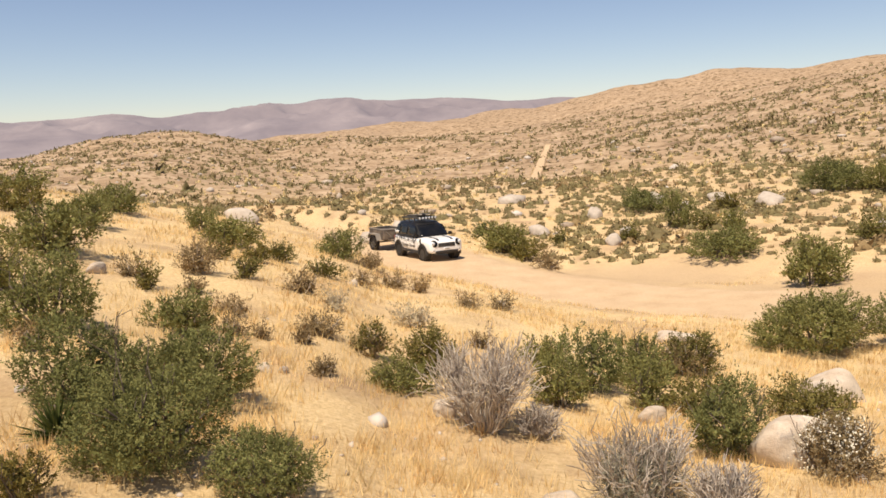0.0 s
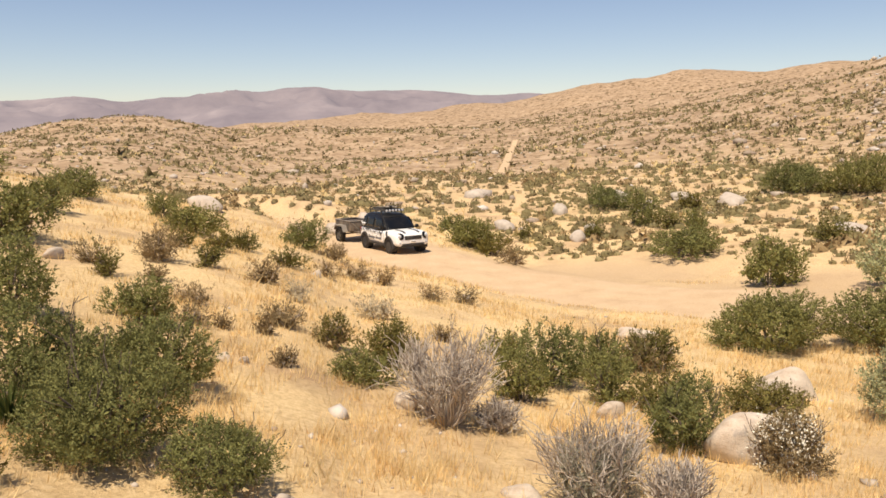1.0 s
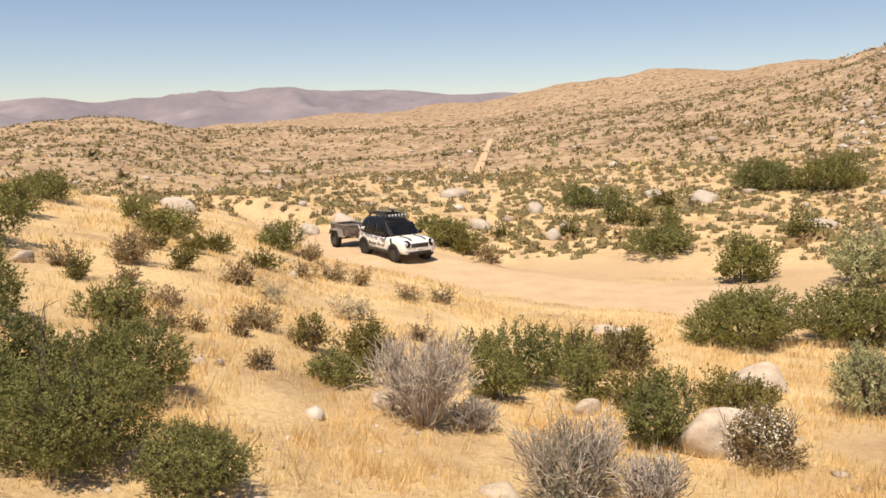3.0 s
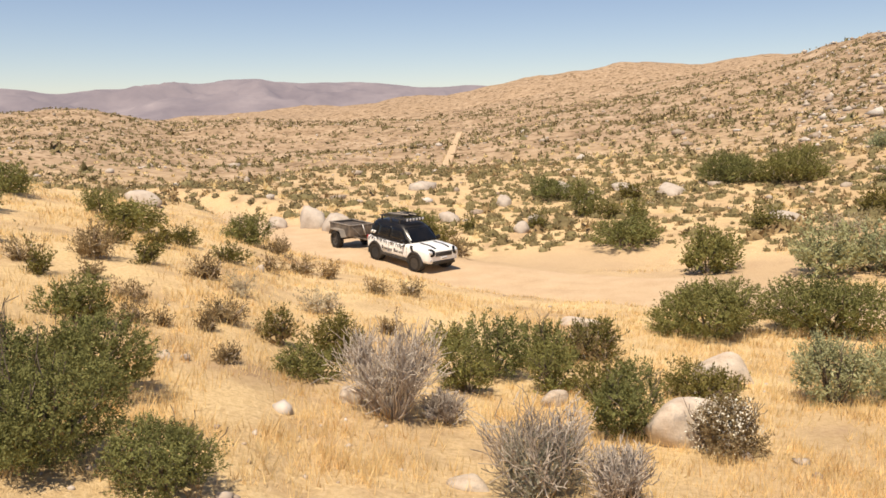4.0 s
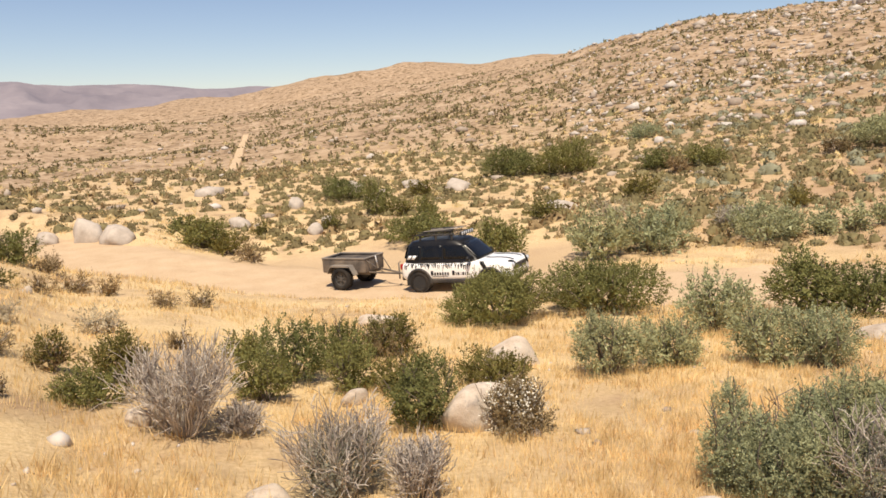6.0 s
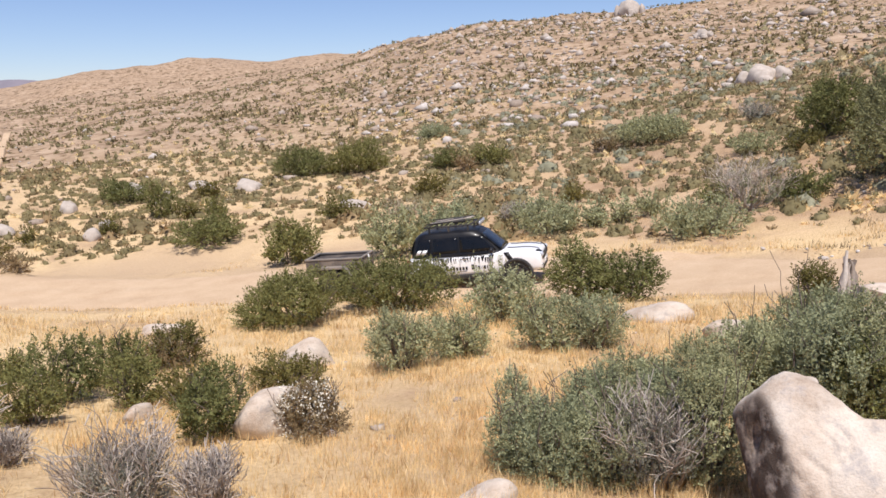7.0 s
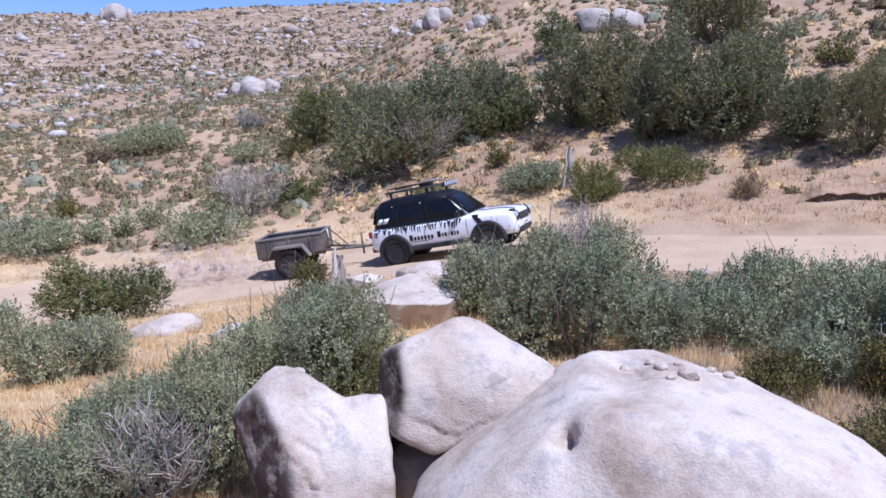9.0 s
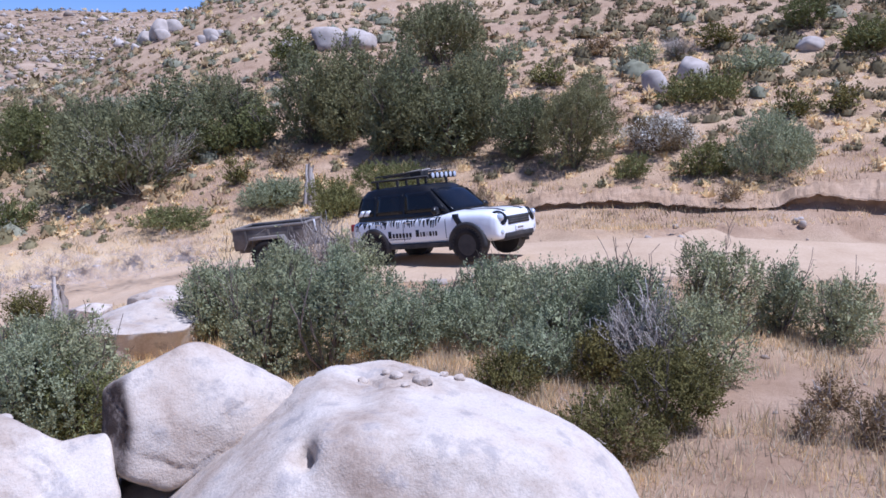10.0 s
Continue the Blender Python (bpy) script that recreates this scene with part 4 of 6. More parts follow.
def hero(label, lens, bearing, below, metres, planes, seed, soft=16, weather=0.02, dents=(), varnish_shaded=()):
    """A large boulder by bearing, degrees below the level and metres from where the lens is held; its axes: across, away along the sight, and up."""
    ob = new("boulder", hewn_mesh("boulder", planes, metres / 1414, seed, soft, 6, weather, dents, varnish_shaded))
    flat = metres * math.cos(radians(below))
    ob.matrix_world = pose(lens[0] + math.sin(radians(bearing)) * flat, lens[1] + math.cos(radians(bearing)) * flat, EYE - metres * math.sin(radians(below)), -below, 0, -bearing)
    return tagged(ob, label, "rock", group="granite outcrop")


# distances of the faces in thousandths of the sight's length, times 1.414
DOME = hero("broad pale grey granite dome with a dark hollow", (0.33, -0.32), 85.7, 24.4, 6.05, [
    ((-0.66, 0.05, 0.75), 248), ((-0.55, -0.45, 0.70), 232), ((-0.2, 0.05, 0.98), 224), ((0.30, -0.02, 0.95), 184), ((0.12, -0.42, 0.90), 168), ((0.5, -0.1, 0.86), 206), ((0.93, 0, 0.36), 345), ((0.5, -0.6, 0.62), 270),
    ((0, 0.95, 0.3), 170), ((-0.5, 0.8, 0.3), 230), ((0, -1, 0.1), 300), ((-1, -0.1, -0.1), 420), ((0, 0, -1), 260), ((1, 0, -0.3), 360)], 66, 14, 0.022,
    [((-0.63, -1.10, 0.10), (0.06, 0.30, 0.08), (0.04, 0.24, -0.05)), ((-0.35, -0.35, 0.45), (0.16, 0.5, 0.5), (0.03, 0.09, -0.07))])
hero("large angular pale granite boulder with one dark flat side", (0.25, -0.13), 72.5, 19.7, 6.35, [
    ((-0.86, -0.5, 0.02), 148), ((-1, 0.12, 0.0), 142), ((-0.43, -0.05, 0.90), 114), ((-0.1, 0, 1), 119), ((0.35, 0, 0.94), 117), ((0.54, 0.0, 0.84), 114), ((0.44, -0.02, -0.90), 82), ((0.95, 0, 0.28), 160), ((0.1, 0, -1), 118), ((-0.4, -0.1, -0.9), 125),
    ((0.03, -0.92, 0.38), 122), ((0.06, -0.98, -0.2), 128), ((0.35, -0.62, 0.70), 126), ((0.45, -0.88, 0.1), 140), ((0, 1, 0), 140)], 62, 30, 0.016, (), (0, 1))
outcrop("low granite block wedged between the boulders", 70.8, 6.2, -2.98, (0.60, 0.5, 0.40), -68, (0, 6, 0), 65)
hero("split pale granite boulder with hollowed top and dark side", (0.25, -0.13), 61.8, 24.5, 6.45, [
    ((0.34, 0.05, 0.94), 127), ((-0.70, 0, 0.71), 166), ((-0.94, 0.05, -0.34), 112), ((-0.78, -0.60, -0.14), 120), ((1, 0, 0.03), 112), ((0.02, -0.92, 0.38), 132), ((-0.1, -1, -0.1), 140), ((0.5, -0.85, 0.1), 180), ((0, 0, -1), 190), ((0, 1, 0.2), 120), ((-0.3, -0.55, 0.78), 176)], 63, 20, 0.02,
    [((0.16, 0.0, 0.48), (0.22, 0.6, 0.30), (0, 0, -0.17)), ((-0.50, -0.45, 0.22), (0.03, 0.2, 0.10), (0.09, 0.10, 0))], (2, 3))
outcrop("narrow tilted cap stone on the split boulder", 61.6, 6.15, -2.07, (0.17, 0.12, 0.06), -60.3, (0, -32, 0), 64, (), 4)


def top_of(obs, x, y):
    """Height of the highest of some boulders at x, y."""
    best = ground(x, y)
    for ob in obs:
        me, m = ob.data, ob.matrix_world
        tree = BVHTree.FromPolygons([m @ v.co for v in me.vertices], [tuple(p.vertices) for p in me.polygons])
        hit = tree.ray_cast(Vector((x, y, 50)), Vector((0, 0, -1)))[0]
        if hit:
            best = max(best, hit.z)
    return best


for k, (b, d, s) in enumerate(((85.8, 5.9, 0.05), (87.4, 5.95, 0.04), (88.2, 5.8, 0.055), (89.4, 5.95, 0.045), (90.2, 5.75, 0.085), (89.0, 5.6, 0.035), (92.6, 6.0, 0.05), (91.4, 6.05, 0.04))):
    x, y = math.sin(radians(b)) * d, math.cos(radians(b)) * d
    outcrop("small stone lying on the granite dome", b, d, top_of((DOME,), x, y) - EYE + s * 0.3, (s, s * 0.8, s * 0.5), 20 * k, (0, 0), 80 + k, (), 4)
rock(26.1, 12.5, 0.77, 0.52)
rock(23.3, 8.9, 0.84, 0.54)
rock(14.3, 10.6, 0.40, 0.22)
rock(15.7, 17.8, 0.67, 0.27)
rock(-14.3, 36.4, 1.23, 0.72)
rock(6.7, 47.4, 1.07, 0.68)
rock(22.2, 55.6, 1.88, 0.86)
rock(13.8, 56.6, 1.20, 0.68)
rock(14.8, 57.4, 1.42, 0.81)
rock(10.6, 52.4, 1.04, 0.75)
rock(11.8, 43.9, 0.94, 0.63)
rock(19.1, 57.4, 1.50, 0.65)
rock(-24.2, 15.7, 0.39, 0.19)
rock(-13.7, 10.0, 0.18, 0.14)
rock(-12.4, 10.1, 0.13, 0.08)
rock(-7.0, 20.0, 0.29, 0.17)
rock(-0.9, 9.3, 0.24, 0.22)
rock(29.8, 42.1, 1.48, 0.60)
rock(-5.5, 45.1, 0.96, 0.71)
rock(-3.1, 45.0, 1.53, 1.3)
rock(-1.3, 43.0, 1.67, 1.01)
rock(51.9, 15.1, 1.24, 0.38)
rock(56.1, 13.3, 0.72, 0.32)
for k, (b, d, w, h) in enumerate(((65.3, 17.9, 0.90, 0.53), (69.8, 17.2, 1.25, 0.64), (68.9, 13.0, 2.04, 0.80))):
    outcrop("low flat-topped granite block with a broken dark front", b, d, spot(b, d).z - EYE + h * 0.12, (w * 0.56, w * 0.45, h * 0.95), -b + 8 * k, (0, 5 - 4 * k, 0), 90 + k, [((0.1, -0.2, 1), 0.62), ((-0.3, 0.1, 1), 0.68), ((-0.2, -0.95, -0.25), 0.62), ((0.75, -0.6, -0.1), 0.74), ((-0.9, -0.3, 0.1), 0.8)], 5, 0.08)
rock(8.0, 6.9, 0.35, 0.13)
rock(40.6, 6.2, 0.51, 0.20)
rock(69.6, 68.8, 3.13, 3.29)
rock(72.9, 60.5, 1.70, 1.84)
rock(80.9, 49.5, 1.91, 1.33)
rock(82.8, 49.3, 2.24, 1.21)
rock(57.3, 74.9, 4.42, 1.72)
rock(78.2, 50.5, 1.77, 0.89)
rock(103.2, 36.0, 1.01, 1.09)
rock(105.6, 37.9, 1.46, 0.98)
rock(112.6, 40.2, 1.13, 0.62)
rock(78.5, 12.7, 0.28, 0.19)
rock(53.4, 137.7, 2.91, 1.75)
rock(48.6, 199.0, 8.37, 3.92)


# ---- weathered stumps ----
def stump(bearing, metres, w, h, seed):
    rng = np.random.default_rng(seed)
    n, k = 9, 7
    a = rng.uniform(0, 2 * np.pi, n)
    u = np.linspace(0, 1, k)[None, :, None]
    foot = np.stack([np.cos(a) * w * 0.32, np.sin(a) * w * 0.32, np.full(n, -0.05)], -1)
    top = np.stack([np.cos(a) * w * 0.16, np.sin(a) * w * 0.16, h * rng.uniform(0.6, 1.05, n)], -1)
    path = foot[:, None] * (1 - u) + top[:, None] * u + rng.normal(0, 0.02 * h, (n, k, 3)) * u
    rad = np.repeat(w * np.linspace(0.22, 0.07, k)[None], n, 0) * rng.uniform(0.7, 1.2, (n, 1))
    v, f = tubes(path, rad, 7)
    root = new("tree_stump")
    root.matrix_world = Matrix.Translation(spot(bearing, metres, 0.03))
    part("trunk", mesh_of("trunk", v, f, DEAD_WOOD, True), root)
    p, r = stems(w * 1.6, h * 0.6, 9, 0.018, rng, 5)
    part("splinters", mesh_of("splinters", *tubes(p, r, 4), DEAD_WOOD), root)
    tagged(root, "weathered silver-grey splintered tree stump on dry ground", "stump", group="tree stumps")


stump(63.4, 18.4, 0.46, 1.08, 3)
stump(79.5, 28.4, 0.55, 1.40, 4)
bush("spiky", 62.8, 17.6, 0.66, 0.58)


# ---- the eroded lip of the bank along the far side of the road ----
def cut_bank():
    b = np.arange(94.5, 121.0, 0.09)
    a = np.radians(b)
    edge = np.interp(b, [94.5, 99.5, 103.3, 108.5, 112.6, 117.5, 121], [24.5, 24.3, 24.0, 23.4, 23.3, 23.4, 23.6])
    edge = edge + 0.18 * rough(a * 24, a * 0, 1.6, 301, 3) + 0.06 * rough(a * 24, a * 0, 0.35, 303, 2)
    high = 0.17 + 0.10 * rough(a * 24, a * 0 + 9, 2.2, 305, 3) + 0.20 * smooth(111.2, 112.6, b) * (1 - smooth(117.5, 119, b))
    high = np.clip(high, 0.03, 0.5) * smooth(94.5, 96, b) * (1 - smooth(119.5, 121, b))
    rows = []
    for back, up in ((-0.25, -0.10), (0.0, 0.0), (0.26, 0.12), (0.34, 0.5), (0.20, 0.78), (0.0, 0.90), (0.02, 1.0), (0.25, 1.08), (0.7, 1.0), (1.3, 0.55), (2.0, 0.0), (2.4, -0.4)):
        r = edge + back * (1 if back > 0.5 else 0.5 + 2.0 * high)
        x, y = np.sin(a) * r, np.cos(a) * r
        ragged = 0.035 * rough(x * 3, y * 3 + up * 2, 0.5, 307, 3)
        rows.append(np.stack([x, y, land(x, y) + high * up + ragged * (up > 0.05) - 0.012], -1))
    v = np.array(rows)
    i = np.arange(v.shape[0] * v.shape[1]).reshape(v.shape[:2])
    q = np.stack([i[:-1, :-1], i[1:, :-1], i[1:, 1:], i[:-1, 1:]], -1).reshape(-1, 4)[:, ::-1]
    me = bpy.data.meshes.new("trim")
    me.from_pydata(v.reshape(-1, 3).tolist(), [], q.tolist())
    me.materials.append(EARTH)
    thin = me.attributes.new("thin", "FLOAT", "POINT")
    thin.data.foreach_set("value", np.full(v.shape[0] * v.shape[1], 0.9, np.float32))
    tagged(new("bank", me), "crumbling undercut earth bank beside the dirt road", "bank", kind="structure")


cut_bank()


# ---- ground cover: grass, scrub and stones too many to count ----
def clear_of_road(x, y, gap):
    """Away from the road and from the bare graded bank beside it."""
    return (road_near(x, y)[0] > gap) & (bank(x, y) < 0.4 + 0.5 * rough(x, y, 1.3, 77, 2))


def stuff(name, v, f, mat, label, category):
    ob = new(name, mesh_of(name, v, f, mat))
    return tagged(ob, label, category, kind="stuff")


def dry_grass(count, near, far, seed, lo=-40, hi=126, mat=LEAF["straw"], label="knee-high dry golden grass tufts on the slope"):
    rng = np.random.default_rng(seed)
    d = near * (far / near) ** (rng.uniform(0, 1, count) ** 0.85)
    a = np.radians(rng.uniform(lo, hi, count))
    x, y = np.sin(a) * d, np.cos(a) * d
    keep = (rough(x, y, 2.4, 51, 3) + 0.9 * rough(x, y, 7, 53, 2) > rng.uniform(-0.9, 0.75, count) + 0.15 * smooth(70, 95, np.degrees(a))) & clear_of_road(x, y, 3.1)
    x, y, d = x[keep], y[keep], d[keep]
    z = land(x, y)
    n, k = len(x), 9
    tall = (0.08 + 0.11 * rng.uniform(0, 1, n)) * (1 + 0.35 * rough(x, y, 4, 57, 2))
    root = np.stack([x, y, z], -1)[:, None] + rng.normal(0, 1, (n, k, 3)) * (np.array([0.05, 0.05, 0]) * (1 + d / 14)[:, None, None])
    way = unit(rng.normal(0, 0.33, (n, k, 3)) + np.array([0.1, 0.05, 1.0]))
    ln = (tall[:, None] * rng.uniform(0.5, 1.3, (n, k)))[:, :, None]
    wide = (0.0045 + 0.00085 * d)[:, None, None] * rng.uniform(0.7, 1.3, (n, k, 1))
    s = unit(np.cross(way, rng.normal(size=way.shape)))
    v = np.stack([root - s * wide / 2 - np.array([0, 0, 0.02]), root + s * wide / 2 - np.array([0, 0, 0.02]), root + way * ln], 2)
    stuff("grass", v.reshape(-1, 3), np.arange(n * k * 3).reshape(-1, 3), mat, label, "grass")


def scrub(name, count, near, far, lo, hi, size, mat, label, seed, leaves, density, gap=4.0, leaf=(0.3, 0.55), solid=False):
    rng = np.random.default_rng(seed)
    d = np.sqrt(rng.uniform(near ** 2, far ** 2, count)) if far < 120 else near * (far / near) ** (rng.uniform(0, 1, count) ** 0.62)
    az = rng.uniform(lo, hi, count)
    a = np.radians(az)
    x, y = np.sin(a) * d, np.cos(a) * d
    keep = (rough(x, y, 14, seed, 3) + rough(x, y, 96, seed + 1, 2) > rng.uniform(-1.4, 1.4, count) - density) & (d > FOOT(az) + 3) & (d < CREST_AT(az) * 1.02) & clear_of_road(x, y, gap)
    x, y, d = x[keep], y[keep], d[keep]
    z = land(x, y)
    n = len(x)
    s = size * np.exp(rng.normal(0, 0.38, n))
    u = unit(rng.normal(size=(n, leaves, 3)))
    u[..., 2] = np.abs(u[..., 2]) * 0.95
    squash = rng.uniform(0.7, 1.3, (n, 1, 3))
    p = np.stack([x, y, z], -1)[:, None] + u * squash * (s * 0.5)[:, None, None] * rng.uniform(0.65, 1.0, (n, leaves, 1))
    way = unit(u + rng.normal(0, 0.6, u.shape) + np.array([0, 0, 0.35]))
    m = n * leaves
    ll = np.repeat(s, leaves) * rng.uniform(*leaf, m)
    v, f = blades(p.reshape(-1, 3) - way.reshape(-1, 3) * (ll * 0.4)[:, None], way.reshape(-1, 3), ll, ll * rng.uniform(0.4, 0.75, m), rng, u.reshape(-1, 3) + np.array([0, 0, 0.4]))
    # a low rounded heap of twigs and leaves beneath: two rings and a top
    turn = np.arange(6) * np.pi / 3
    foot = np.stack([np.cos(turn) * 0.38, np.sin(turn) * 0.38, np.full(6, -0.06)], -1)
    brow = np.stack([np.cos(turn + 0.5) * 0.29, np.sin(turn + 0.5) * 0.29, np.full(6, 0.20)], -1)
    shape = np.vstack([foot, brow, [(0, 0, 0.31)]]) if solid else np.vstack([foot, [(0, 0, 0.36)]])
    j, o = np.arange(6), (np.arange(6) + 1) % 6
    if solid:
        ff = np.vstack([np.stack([j, o, j + 6], -1), np.stack([o, o + 6, j + 6], -1), np.stack([j + 6, o + 6, np.full(6, 12)], -1)])
    else:
        ff = np.stack([j, o, np.full(6, 6)], -1)
    heap = np.stack([x, y, z], -1)[:, None] + shape[None] * squash * s[:, None, None] * rng.uniform(0.78, 1.15, (n, len(shape), 1))
    f = np.vstack([f, (ff[None] + (np.arange(n) * len(shape))[:, None, None]).reshape(-1, 3) + len(v)])
    v = np.vstack([v, heap.reshape(-1, 3)])
    stuff(name, v, f, mat, label, "shrub")


def stones(name, count, near, far, lo, hi, size, seed, density, label, gap=2.6, verge=False):
    rng = np.random.default_rng(seed)
    d = near * (far / near) ** (rng.uniform(0, 1, count) ** 0.62)
    az = rng.uniform(lo, hi, count)
    x, y = np.sin(np.radians(az)) * d, np.cos(np.radians(az)) * d
    keep = (rough(x, y, 16 if far > 60 else 2.5, seed, 3) > rng.uniform(-0.2, 1.2 + density, count) - density) & (d < CREST_AT(az) * 1.01) & ((np.abs(road_near(x, y)[0] - gap - 0.9) < 1.0) if verge else clear_of_road(x, y, gap))
    x, y, d = x[keep], y[keep], d[keep]
    z = land(x, y)
    n = len(x)
    t = (1 + 5 ** 0.5) / 2
    ico = unit(np.array([(-1, t, 0), (1, t, 0), (-1, -t, 0), (1, -t, 0), (0, -1, t), (0, 1, t), (0, -1, -t), (0, 1, -t), (t, 0, -1), (t, 0, 1), (-t, 0, -1), (-t, 0, 1)]))
    fi = np.array([(0, 11, 5), (0, 5, 1), (0, 1, 7), (0, 7, 10), (0, 10, 11), (1, 5, 9), (5, 11, 4), (11, 10, 2), (10, 7, 6), (7, 1, 8), (3, 9, 4), (3, 4, 2), (3, 2, 6), (3, 6, 8), (3, 8, 9), (4, 9, 5), (2, 4, 11), (6, 2, 10), (8, 6, 7), (9, 8, 1)])
    if near > 60:
        ico = np.array([(1, 0, 0), (0, 1, 0), (-1, 0, 0), (0, -1, 0), (0.1, 0.1, 0.9), (0, 0, -0.9)])
        fi = np.array([(0, 1, 4), (1, 2, 4), (2, 3, 4), (3, 0, 4), (1, 0, 5), (2, 1, 5), (3, 2, 5), (0, 3, 5)])
    k = len(ico)
    s = size * np.exp(rng.normal(0, 0.55, n))
    v = ico[None] * rng.uniform(0.62, 1.3, (n, k, 1)) * (s / 2)[:, None, None] * rng.uniform(0.6, 1.3, (n, 1, 3)) * np.array([1.1, 1.1, 0.75])
    v = v + np.stack([x, y, z + s * 0.08], -1)[:, None]
    f = (fi[None] + (np.arange(n) * k)[:, None, None]).reshape(-1, 3)
    ob = new(name, mesh_of(name, v.reshape(-1, 3), f, STONE))
    tagged(ob, label, "stones", kind="stuff")


dry_grass(50000, 2.6, 36, 71)
dry_grass(3500, 3.0, 30, 72, -40, 90, LEAF["rust"], "short orange-brown dead grass between the golden tufts")
dry_grass(7000, 3.5, 15, 73, 88, 126, LEAF["pale"], "short bleached dead grass and litter on the sandy rise")
dry_grass(3500, 22, 40, 75, 60, 126, LEAF["brown"], "brown dead grass on the bank beyond the road")
dry_grass(3500, 34, 56, 79, -32, 4)
scrub("scrub", 2400, 34, 75, 8, 42, 0.52, LEAF["hill"], "yellow-brown low scrub beside the bend of the road", 117, 26, 0.5, 5.5, (0.13, 0.24), True)
scrub("scrub", 1300, 27, 60, 92, 124, 0.55, LEAF["scrub"], "brown-green scrub on the bank beyond the road", 119, 34, 0.3, 4.2, (0.12, 0.22), True)
scrub("scrub", 31000, 76, 340, -48, 128, 0.74, LEAF["scrub"], "low brown-green scrub dotted over the hillsides", 101, 6, 0.5)
scrub("scrub", 14000, 76, 300, -48, 128, 0.70, LEAF["hill"], "olive low scrub dotted over the hillsides", 111, 6, 0.3)
scrub("scrub", 5200, 36, 80, -48, 128, 0.50, LEAF["scrub"], "low brown-green scrub on the valley side", 105, 26, 0.5, 2.9, (0.13, 0.24), True)
scrub("scrub", 3400, 36, 80, -48, 128, 0.58, LEAF["hill"], "olive low scrub on the valley side", 115, 26, 0.4, 2.9, (0.13, 0.24), True)
scrub("scrub", 3600, 33, 105, 36, 128, 0.72, LEAF["grey"], "grey-green low scrub on the slope beyond the road", 121, 30, 0.3, 8.0, (0.11, 0.21), True)
scrub("scrub", 1700, 40, 105, 96, 128, 0.8, LEAF["scrub"], "dark green rounded scrub on the slope beyond the road", 125, 40, 0.1, 14.0, (0.11, 0.21), True)
scrub("scrub", 1700, 31, 75, 34, 66, 0.62, LEAF["hill"], "olive-green low scrub on the valley side beyond the road", 127, 28, 0.3, 6.0, (0.11, 0.21), True)
scrub("bunch_grass", 7500, 40, 260, -48, 128, 0.55, LEAF["straw"], "pale dry bunch grass between the scrub", 131, 7, 0.3)
scrub("bunch_grass", 6500, 30, 90, -48, 128, 0.5, LEAF["brown"], "brown dry bunch grass between the scrub", 135, 12, 0.2, 4.0, (0.2, 0.4))
stones("rocks", 22000, 70, 320, 30, 128, 0.46, 141, 2.2, "pale granite rocks strewn over the rising hill")
stones("rocks", 1600, 130, 300, 34, 82, 1.15, 143, 0.5, "large pale granite blocks cropping out near the hilltop")
scrub("bunch_grass", 3000, 24, 46, 60, 128, 0.34, LEAF["straw"], "pale dry grass clumps on the pink soil beyond the road", 137, 10, 0.4, 3.4, (0.3, 0.6))
scrub("scrub", 1100, 24, 46, 60, 128, 0.34, LEAF["hill"], "small olive shrubs on the pink soil beyond the road", 139, 30, 0.3, 4.2, (0.15, 0.3), True)
stones("rocks", 2600, 45, 240, -45, 45, 0.42, 151, 0.8, "pale granite rocks strewn over the valley side")
stones("pebbles", 2600, 3, 36, -40, 126, 0.055, 161, 0.0, "small pale stones lying on the sandy ground")
stones("pebbles", 1500, 13, 28, 60, 126, 0.09, 171, 0.3, "brownish clods and stones along the edge of the road", 2.3, True)


# ---- car and trailer ----
def part_of(name, bm, mat, parent, label="", smooth_=True, edge=0.0):
    if edge:
        bmesh.ops.bevel(bm, geom=list(bm.edges), offset=edge, segments=2, affect="EDGES", profile=0.6)
    bmesh.ops.recalc_face_normals(bm, faces=bm.faces)
    me = bpy.data.meshes.new(name)
    bm.to_mesh(me)
    bm.free()
    if smooth_:
        me.polygons.foreach_set("use_smooth", [True] * len(me.polygons))
    me.materials.append(mat)
    return part(name, me, parent, label)


def block(lo, hi, turn=None):
    bm = bmesh.new()
    bmesh.ops.create_cube(bm, size=1)
    lo, hi = Vector(lo), Vector(hi)
    for v in bm.verts:
        v.co = Vector(((lo[k] + hi[k]) / 2 + v.co[k] * (hi[k] - lo[k]) for k in range(3)))
    if turn:
        bmesh.ops.transform(bm, matrix=turn, verts=bm.verts)
    return bm


def rod(a, b, r, sides=10):
    a, b = Vector(a), Vector(b)
    bm = bmesh.new()
    bmesh.ops.create_cone(bm, cap_ends=True, segments=sides, radius1=r, radius2=r, depth=(b - a).length)
    bmesh.ops.transform(bm, matrix=Matrix.Translation((a + b) / 2) @ (b - a).to_track_quat("Z", "Y").to_matrix().to_4x4(), verts=bm.verts)
    return bm


def join(*many):
    out = bmesh.new()
    for bm in many:
        me = bpy.data.meshes.new("joined")
        bm.to_mesh(me)
        bm.free()
        out.from_mesh(me)
        bpy.data.meshes.remove(me)
    return out


def skin(rings, cap=True):
    """Closed rings of equal length, joined one after another."""
    bm = bmesh.new()
    rows = [[bm.verts.new(p) for p in ring] for ring in rings]
    n = len(rows[0])
    for a, b in zip(rows[:-1], rows[1:]):
        for i in range(n):
            bm.faces.new((a[i], a[(i + 1) % n], b[(i + 1) % n], b[i]))
    if cap:
        bm.faces.new(rows[0])
        bm.faces.new(rows[-1])
    return bm


